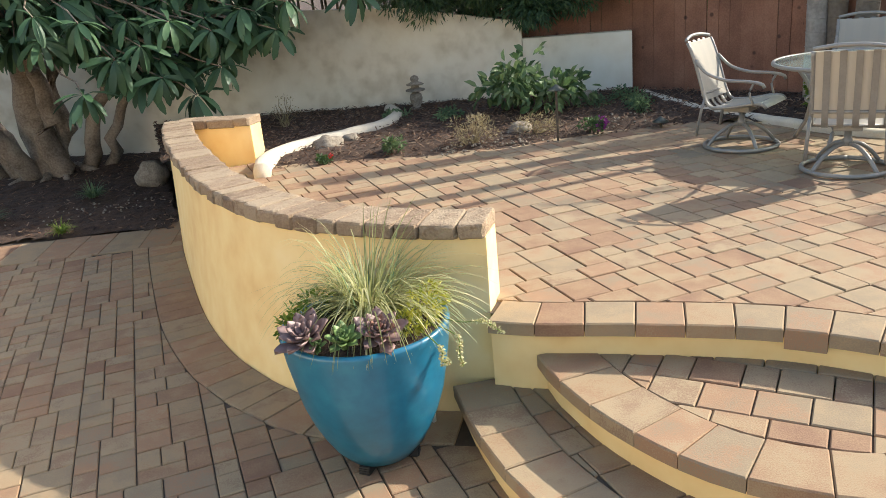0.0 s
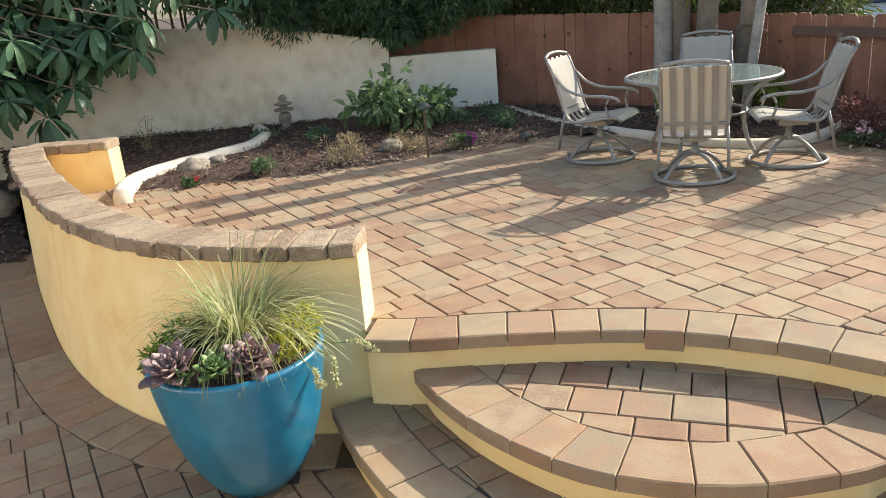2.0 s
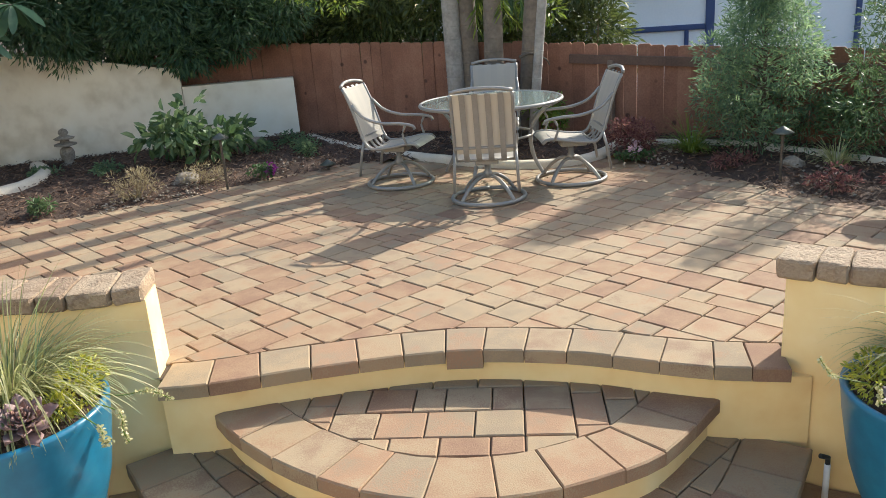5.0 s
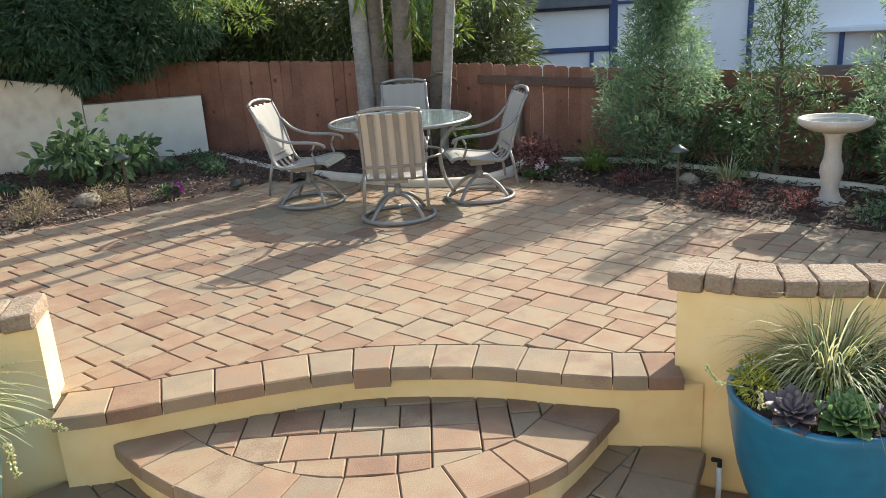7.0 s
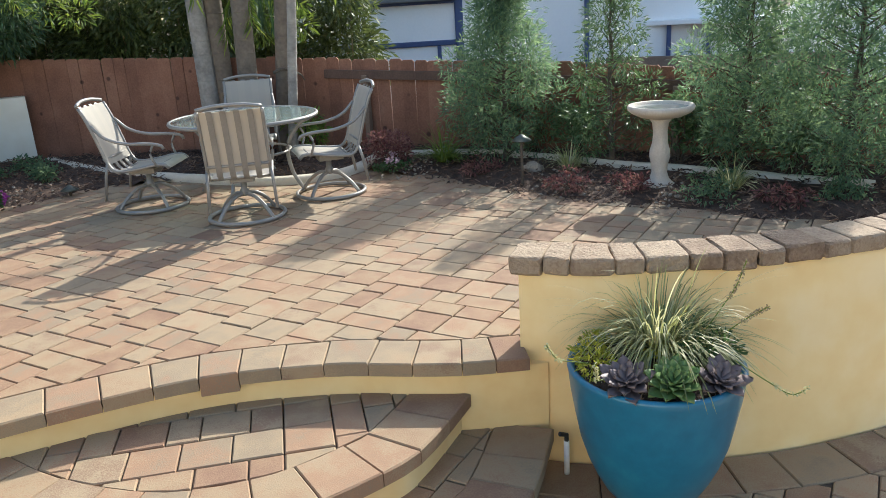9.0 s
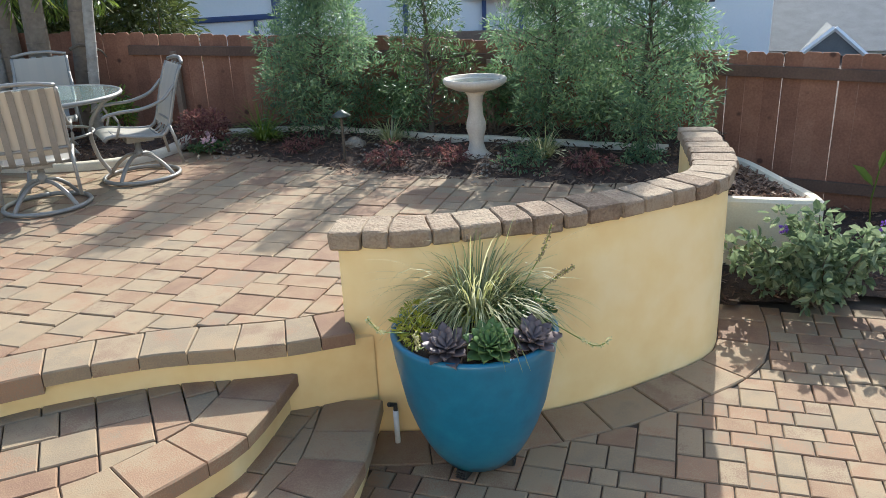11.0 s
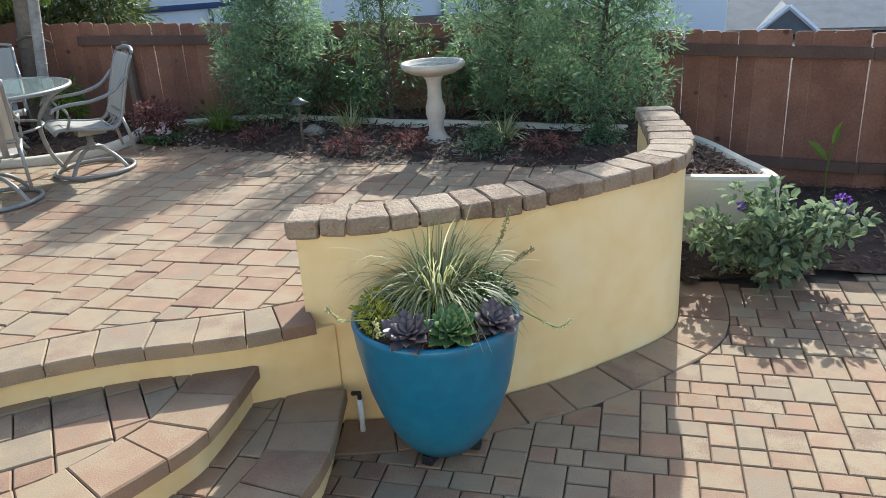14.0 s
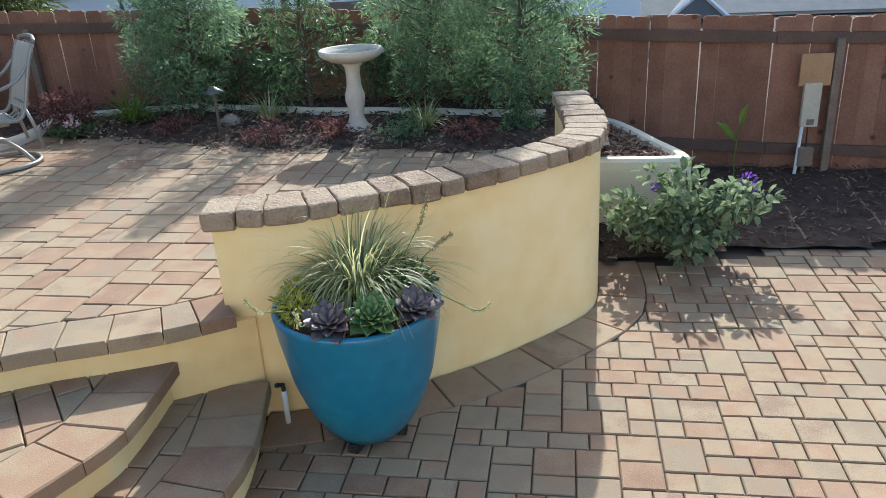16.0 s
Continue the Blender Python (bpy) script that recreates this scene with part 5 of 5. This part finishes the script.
def frond(base, direction, length, parent, n=34, droop=0.5, material=M_LEAF_LIGHT):
    base, d = Vector(base), Vector(direction).normalized()
    pts, q, spots = [], base.copy(), []
    for i in range(n):
        pts.append(tuple(q))
        for s in (-1, 1):
            side = d.cross(Vector((0, 0, 1))).normalized() * s
            spots.append((tuple(q), tuple((side * 0.8 + d * 0.5))))
        q = q + d * length / n
        d = (d - Vector((0, 0, droop / n * 2))).normalized()
    fr = part("frond", tube_bm(pts[::3], 0.008, 5), material, parent)
    leaves("leaflet", spots, length * 0.3, 0.02, material, fr, droop=0.6, jitter=0.1)


for i in range(10):
    a = rng.uniform(0, 2 * math.pi)
    frond((6.85 + rng.uniform(-0.1, 0.3), 5.6 + rng.uniform(-0.2, 0.2), rng.uniform(2.3, 2.8)), (math.cos(a), math.sin(a), 0.15), rng.uniform(0.5, 0.8), palm, 22, 1.9, M_LEAF_MID if i % 3 else M_LEAF_LIGHT)
frond((6.2, 4.35, 2.75), (0.4, -0.5, -0.1), 0.7, palm, 22, 1.6, M_LEAF_LIGHT)
shrub("patio_shrub", "light green shrub behind the table", "shrub", (6.2, 5.4, 0.57), (0.25, 0.2, 0.35), 16, 34, 0.06, 0.02, M_LEAF_LIGHT, 6)
shrub("patio_shrub", "light green shrub behind the table", "shrub", (6.75, 4.9, 0.57), (0.2, 0.2, 0.6), 14, 30, 0.07, 0.022, M_LEAF_LIGHT, 6)

# perched ornament on a pole by the palms
pole = thing("garden_ornament", "dark metal bird ornament on a thin pole", "ornament", at=(6.75, 5.02, 0.56))
part("pole", tube_bm([(0, 0, 0), (0, 0, 0.86)], 0.008, 6), M_BROWNBARK, pole)
part("figure", tube_bm([tuple(p) for p in spline([(-0.13, 0.10, 0.90), (-0.05, 0.04, 0.93), (0.03, -0.02, 0.90), (0.09, -0.07, 0.86), (0.12, -0.09, 0.80)], 0.02)], 0.018, 7, taper=0.4), M_BROWNBARK, pole)

# the large-leaved tree over the low bed
tree = thing("umbrella_tree", "old tree with pale trunks and whorls of large dark glossy leaves", "tree", at=(0, 0, 0))
bm = bmesh.new()
for a, b, r0, r1 in (((-1.05, 10.9, 0.1), (-1.15, 10.5, 2.4), 0.17, 0.12), ((-0.85, 11.0, 0.1), (-0.75, 10.6, 2.5), 0.11, 0.07), ((-1.2, 10.8, 0.1), (-2.0, 9.8, 1.9), 0.10, 0.06), ((-0.6, 10.9, 0.15), (-0.1, 10.3, 1.6), 0.085, 0.05), ((-0.95, 10.8, 0.1), (-0.9, 10.3, 1.5), 0.12, 0.07), ((-0.35, 10.9, 0.15), (0.2, 10.4, 1.5), 0.06, 0.04), ((-1.35, 11.0, 0.1), (-1.7, 10.8, 2.2), 0.12, 0.08), ((-1.6, 11.1, 0.1), (-2.2, 10.9, 2.0), 0.10, 0.07)):
    branch(bm, a, b, r0 * 1.35, r1 * 1.2, 10, 0.05, 7)
for _ in range(14):
    a = rng.uniform(0, 2 * math.pi)
    branch(bm, (-1.0 + math.cos(a) * 0.35, 10.9 + math.sin(a) * 0.2, 0.22), (-1.0 + math.cos(a) * 0.75, 10.75 + math.sin(a) * 0.45, 0.08), 0.06, 0.03, 7, 0.08, 4)
part("trunk", bm, M_BARK, tree, smooth=True)
heads = [(-0.32, 8.7, 1.30), (1.73, 8.7, 1.74), (0.78, 8.7, 1.16), (1.09, 8.7, 1.42), (0.47, 8.7, 1.38), (-0.21, 8.7, 2.0), (0.32, 8.7, 1.72), (0.64, 8.7, 1.93), (1.05, 8.75, 1.80), (1.40, 8.8, 1.98), (1.86, 8.6, 2.02), (2.15, 8.6, 2.38), (3.0, 8.6, 2.34), (2.62, 8.6, 2.05), (0.05, 8.8, 1.62), (2.4, 8.7, 2.45), (1.75, 8.7, 2.35), (-0.6, 8.7, 2.1)]
for _ in range(290):
    x = rng.uniform(-2.4, 1.9)
    y = rng.uniform(8.9, 10.4)
    lowz = float(np.interp(x, [-2.4, -0.6, -0.1, 0.3, 0.8, 1.2, 1.9], [1.75, 1.75, 1.55, 1.25, 1.38, 1.62, 1.9])) + 0.08 * (y - 8.9)
    heads.append((x, y, lowz + 1.5 * rng.random() ** 1.3))
v, f = [], []
bm = bmesh.new()
for hx, hy, hz in heads:
    branch(bm, (-1.0 + (hx + 1.0) * 0.55, 10.4 + (hy - 10.4) * 0.45, hz + 0.45), (hx, hy, hz), 0.013, 0.007, 5, 0.05, 4)
    R_ = rng.uniform(0.25, 0.33)
    n_l = rng.randint(12, 16)
    tx, ty = rng.uniform(8, 42), rng.uniform(-20, 20)
    for i in range(n_l):
        a = i * 360 / n_l + rng.uniform(-9, 9)
        el = rng.uniform(-32, 2) if i % 4 else rng.uniform(5, 40)
        m = pose(hx, hy, hz, tx, ty, 0) @ pose(0, 0, 0, 0, 0, a) @ pose(0, 0, 0, rng.uniform(-20, 20), -el, 0)
        k = len(v)
        ln, w = R_ * rng.uniform(0.8, 1.1), R_ * 0.27
        for s, q in ((0.08, 0.14), (0.35, 0.62), (0.66, 1.0), (0.89, 0.84), (1.0, 0.22)):
            z = -0.75 * ln * s * s
            v += [m @ Vector((ln * s, -w * q * 0.5, z + w * 0.12 * q)), m @ Vector((ln * s, 0, z)), m @ Vector((ln * s, w * q * 0.5, z + w * 0.12 * q))]
        for j in range(4):
            for q in (0, 1):
                f.append((k + 3 * j + q, k + 3 * j + q + 1, k + 3 * j + 4 + q, k + 3 * j + 3 + q))
part("branchwork", bm, M_BARK, tree)
mesh_ob("crown", v, f, M_LEAF_BIG, tree, "large dark glossy leaves in whorls", smooth=True)

# ---------------------------------------------------------------- beside the lower patio
planter = thing("raised_planter", "white stucco raised planter with a rounded back edge", "planter", at=(0, 0, 0))
PL = spline([(5.80, -0.66), (5.82, -1.24), (5.95, -1.31), (6.36, -1.15), (6.75, -1.0), (7.02, -0.86), (7.15, -0.7)], 0.05)
PI = offset(PL, 0.10)
nP = len(PL)
v = [(*p, -0.02) for p in PL] + [(*p, 0.48) for p in PL] + [(*(p * 0.8 + q * 0.2), 0.50) for p, q in zip(PL, PI)] + [(*(p * 0.2 + q * 0.8), 0.50) for p, q in zip(PL, PI)] + [(*p, 0.48) for p in PI] + [(*p, -0.02) for p in PI]
f = []
for i in range(nP - 1):
    for k in range(5):
        f.append((k * nP + i, k * nP + i + 1, (k + 1) * nP + i + 1, (k + 1) * nP + i))
f += [tuple(k * nP for k in range(6)), tuple(k * nP + nP - 1 for k in range(6))[::-1]]
mesh_ob("planter_wall", v, f, M_PLANTER, planter)
planter_fill = [tuple(p) for p in PI] + [(7.1, -0.6), (5.85, -0.6)]
mesh_ob("soil", [(*p, 0.455) for p in planter_fill], [tuple(range(len(planter_fill)))], M_SOIL, planter)
chips("dry_leaf_litter", planter_fill, lambda x, y: 0.46, 900, "dry brown leaf litter in the raised planter", M_LITTER)
lant = thing("lantana", "loose woolly-leaved lantana bush with a few violet flowers", "shrub", at=(5.24, -1.20, 0.03))
bm, cs, rs = bmesh.new(), [], []
for k in range(20):
    a, q = k * 2.4, math.sqrt((k + 0.5) / 20)
    tip = Vector((math.cos(a) * 0.27 * q, math.sin(a) * 0.52 * q, rng.uniform(0.40, 0.60) - 0.16 * q * q - (0.22 if k % 6 == 5 else 0)))
    pts = branch(bm, (rng.uniform(-0.04, 0.04), rng.uniform(-0.09, 0.09), -0.02), tip, 0.007, 0.003, 5, 0.07, 6)
    for j in (3, 4, 5, 6):
        cs.append(tuple(Vector(pts[j]) + Vector((rng.gauss(0, 0.025), rng.gauss(0, 0.03), rng.gauss(0, 0.015)))))
        rs.append(rng.uniform(0.035, 0.07))
tagged(part("branchwork", bm, M_BROWNBARK, lant), kind="stuff")
leaves("foliage", clump_spots(cs, rs, 19, 0.8), 0.066, 0.044, M_LEAF_WOOLLY, lant, 0.1, jitter=0.45)
leaves("bloom", clump_spots([(0.0, -0.36, 0.5), (0.1, -0.42, 0.42), (-0.05, 0.2, 0.48)], [0.045, 0.03, 0.02], 34), 0.02, 0.018, M_VIOLET, lant, 0.0)
sap = thing("seedling", "lone broad yellow-green leaf on a stalk", "plant", at=(6.5, -1.75, 0.03))
part("stalk", tube_bm([(0, 0, 0), (0, 0.02, 0.30), (-0.02, 0.0, 0.52)], 0.006, 5), M_LEAF_LIGHT, sap)
leaves("leaf", [((-0.02, 0, 0.52), (0.1, -0.2, 0.9)), ((0, 0.02, 0.4), (-0.1, 0.5, 0.6))], 0.2, 0.06, M_LEAF_LIGHT, sap, 0.0, jitter=0.02)

# electric box on the fence
box = thing("utility_box", "beige utility box on a raw board with conduit below", "utility box", at=(7.03, -2.41, 0.0), turn=93)
part("backing_board", box_bm(-0.105, 0.135, 0.0, 0.02, 0.735, 0.985, 0.003), M_ORANGEWOOD, box, "raw orange-brown backing board")
part("cover", box_bm(-0.04, 0.095, 0.0, 0.045, 0.41, 0.76, 0.008), M_BOX, box, "beige enamelled cover")
part("meter", box_bm(-0.005, 0.05, 0.045, 0.051, 0.43, 0.475, 0.002), M_POSTWOOD, box)
part("conduit", tube_bm([(0.075, 0.03, 0.41), (0.09, 0.03, 0.0)], 0.014, 8), M_PVC, box)
part("conduit", tube_bm([(0.03, 0.03, 0.41), (0.025, 0.03, 0.245)], 0.006, 6), M_RUBBER, box)
part("junction_box", box_bm(-0.03, 0.085, 0.0, 0.06, 0.09, 0.245, 0.006), M_POSTWOOD, box, "grey junction box")
part("conduit", tube_bm([(0.03, 0.03, 0.09), (0.03, 0.03, 0.0)], 0.014, 8), M_POSTWOOD, box)

# drip pipe behind each pot
for x, y in ((1.29, 3.13), (3.33, 0.778)):
    d = thing("drip_pipe", "short white irrigation pipe with black fitting", "pipe", "irrigation pipes", at=(x, y, 0))
    part("riser_pipe", tube_bm([(0, 0, 0), (0, 0, 0.17)], 0.013, 10), M_PVC, d, smooth=True)
    part("fitting", tube_bm([(0, 0, 0.165), (0, 0, 0.20), (-0.03, 0.02, 0.215)], 0.011, 8), M_RUBBER, d)

# ---------------------------------------------------------------- stones, bricks and pavers
def tumbled(name, quad, z0, z1, material, parent):
    """A tumbled brick: broken edges and slightly bulging, uneven sides."""
    p = ccw(quad)
    cen = p.mean(0)
    ring = []
    for a, b in zip(p, np.roll(p, -1, axis=0)):
        k = max(2, int(round(np.linalg.norm(b - a) / 0.07)))
        ring += [a + (b - a) * (0.07 + 0.86 * i / k) for i in range(k + 1)]
    ring = np.array(ring) - cen
    n, h = len(ring), z1 - z0
    v = []
    for z, grow in ((-h, 0.93), (-h + 0.010, 1.0), (-h * 0.5, 1.004), (-0.013, 0.998), (-0.003, 0.955), (0.0, 0.88)):
        for q in ring:
            j = 0.0035 if z < -0.002 else 0.001
            v.append((q[0] * grow + rng.uniform(-j, j), q[1] * grow + rng.uniform(-j, j), z + rng.uniform(-0.5, 0.5) * j))
    f = [(r * n + i, r * n + (i + 1) % n, (r + 1) * n + (i + 1) % n, (r + 1) * n + i) for r in range(5) for i in range(n)]
    f.append(tuple(range(5 * n, 6 * n)))
    ob = mesh_ob(name, v, f, material, parent)
    ob.location = (*cen, z1)
    return ob


def coping(wall, curve, width, side, sizes):
    """Tumbled bricks across the top of a wall, slightly uneven."""
    s, cuts = along(curve, sizes)
    nn = normals(curve)
    for u0, u1 in zip(cuts, cuts[1:]):
        g = 0.0018
        quad = []
        for u, d in ((u0 + g, 0), (u1 - g, 0), (u1 - g, width), (u0 + g, width)):
            i = min(int(np.searchsorted(s, u)), len(curve) - 1)
            quad.append(at_len(curve, s, u) + nn[i] * side * (d + rng.uniform(-0.011, 0.011)))
        tumbled("brick", quad, CAP - 0.076 - rng.choice((0, 0, 0, 0.012)), CAP + rng.uniform(-0.005, 0.005), M_CAP, wall)


coping(wall_west, WALL_W, 0.28, -1, (0.13, 0.19, 0.13, 0.16, 0.17))
coping(wall_east, WALL_E, 0.235, 1, (0.15, 0.12, 0.19, 0.13, 0.19, 0.14))
coping(wall_return, RETURN_W, 0.26, 1, (0.14, 0.22, 0.3))


def edging(parent, outer, depth, side, z0, z1, sizes, name="edge_stone", dropped=-1):
    s, cuts = along(outer, sizes)
    nn = normals(outer)
    inner = outer + nn * side * depth
    for j, (u0, u1) in enumerate(zip(cuts, cuts[1:])):
        g = 0.0022
        m = (u0 + u1) / 2
        pts = [u0 + g, m, u1 - g]
        poly = [at_len(outer, s, u) for u in pts] + [at_len(inner, s, u) for u in pts[::-1]]
        stone(name, poly, z0 - (0.03 if j == dropped else 0), z1 + rng.uniform(-0.003, 0.002), 0.006, M_PAVER, parent)


edging(riser_top, EDGE[:-3], 0.25, 1, T - 0.062, T + 0.002, (0.225, 0.225, 0.222, 0.215, 0.205, 0.19, 0.17, 0.185, 0.19, 0.2, 0.2, 0.219, 0.15, 0.2), dropped=6)
edging(riser_mid, STEP2, 0.27, 1, Z2 - 0.062, Z2 + 0.002, (0.27, 0.24, 0.26, 0.20, 0.25))
edging(riser_low, STEP1, 0.27, 1, Z1 - 0.062, Z1 + 0.002, (0.27, 0.22, 0.26))
RING_W, RING_E = offset(BASE_W, 0.0), offset(WALL_E, 0.022)
edging(wall_west, RING_W[4:], 0.30, 1, -0.06, 0.002, (0.16, 0.21, 0.18), "border_paver")
BED_RING = spline([(0.22, 7.21), (-0.29, 7.33), (-0.78, 7.47), (-1.24, 7.58), (-2.4, 7.9), (-4.0, 8.35)], 0.04)
edging(patio, BED_RING, 0.66, -1, -0.06, 0.002, (0.30, 0.36, 0.27), "border_paver")
edging(wall_east, RING_E[4:-14], 0.27, -1, -0.06, 0.002, (0.23, 0.30, 0.26), "border_paver")


def field(parent, rects, cutters, keep, z, near, turn=0.0):
    """Pavers of a field, cut along curves. The ones nearest to the plan point are pieces, the rest one joined mesh."""
    pieces = []
    for x, y, w, h in rects:
        g = 0.0031
        poly = [np.array(p) for p in ((x + g, y + g), (x + w - g, y + g), (x + w - g, y + h - g), (x + g, y + h - g))]
        if turn:
            ca, sa, c0 = math.cos(math.radians(turn)), math.sin(math.radians(turn)), np.array(near)
            poly = [c0 + np.array(((p - c0)[0] * ca - (p - c0)[1] * sa, (p - c0)[0] * sa + (p - c0)[1] * ca)) for p in poly]
        if not keep(*np.mean(poly, axis=0)):
            continue
        for curve, side in cutters:
            cutp = cut_by(poly, curve, side)
            if len(cutp) < 3 or area(cutp) < 0.0015:
                poly = None
                break
            poly = cutp
        if poly is not None:
            pieces.append(np.array(poly))
    pieces.sort(key=lambda p: np.linalg.norm(p.mean(0) - np.array(near)))
    shared = {}
    for p in pieces[:290]:
        c = p.mean(0)
        if len(p) == 4:
            key = tuple(np.round((p - c).flatten(), 3))
            if key not in shared:
                v, f = prism_data(ccw(p - c), -0.055, 0, 0.005)
                me = bpy.data.meshes.new("paver")
                me.from_pydata(v, [], f)
                me.materials.append(M_PAVER)
                shared[key] = me
            ob = new("paver", shared[key])
            ob.parent = parent
            ob.matrix_basis = pose(*c, z + rng.uniform(-0.0025, 0.0025), rng.uniform(-0.35, 0.35), rng.uniform(-0.35, 0.35), 0)
        else:
            stone("paver", p, z - 0.055, z, 0.005, M_PAVER, parent)
    v, f = [], []
    for p in pieces[290:]:
        dz = rng.uniform(-0.003, 0.003)
        a, b = prism_data(ccw(p), z - 0.05 + dz, z + dz, 0.005)
        k = len(v)
        v += a
        f += [tuple(i + k for i in q) for q in b]
    if v:
        tagged(mesh_ob("paver_field", v, f, M_PAVER_FIELD, parent), "mixed tan and russet concrete pavers", kind="stuff")


back_curve = offset(EDGE, 0.254)
terrace_keep = [tuple(p) for p in offset(EDGE, 0.1)[3:-3:3]] + [tuple(p) for p in offset(WALL_E, 0.19)[2::4]] + [(6.0, -0.5), (6.15, 1.5), (6.6, 3.4), (6.7, 4.2), (6.1, 4.25), (5.75, 4.8), (5.66, 5.6), (5.3, 6.15), (4.3, 6.5), (3.2, 6.65), (2.3, 7.0), (1.2, 7.5), (0.75, 7.6)] + [tuple(p) for p in offset(WALL_W, -0.19)[::-1][18:-1:4]]
field(terrace_bed, bands(0.4, 6.9, -0.7, 7.8, rng, "y", 1.28), [(back_curve, 1)], lambda x, y: inside(terrace_keep, x, y), T, (2.7, 2.7))
ring2 = offset(STEP2, 0.274)
lens = [tuple(p) for p in ring2[::2]]
field(step2_bed, bands(0.8, 3.9, 0.3, 3.4, rng, "y", 1.22), [(ring2, 1)], lambda x, y: inside(lens + [(3.3, 1.5), (2.3, 2.8)], x, y) or min(np.linalg.norm(ring2 - np.array((x, y)), axis=1)) < 0.12, Z2, (2.3, 1.8), -49.0)
ring1 = offset(STEP1, 0.274)
field(step1_bed, bands(1.2, 3.6, 0.6, 3.4, rng, "y", 1.5), [(ring1, 1)], lambda x, y: inside([tuple(p) for p in STEP1[::2]] + [(3.35, 1.3), (2.1, 2.95)], x, y), Z1, (1.7, 2.4))
ow, oe = offset(RING_W, 0.304), offset(RING_E, -0.274)
tight = [tuple(p) for p in offset(RING_W, 0.2)[::3]] + [(0.4, 8.2), (6.0, 8.2), (6.0, -0.6)] + [tuple(p) for p in offset(RING_E, -0.17)[::-1][14::3]] + [tuple(p) for p in offset(STEP1, 0.1)[::-1][2:-2:3]]
low_keep = lambda x, y: not inside(tight, x, y) and not inside(SIDE_BED, x, y) and y < 7.27 - 0.27 * x and x < 5.6
field(patio, bands(-5.5, 5.6, -3.4, 8.5, rng, "x", 1.02), [(ow, 1), (oe[:-14], -1)], low_keep, 0.0, (3.6, -0.8))
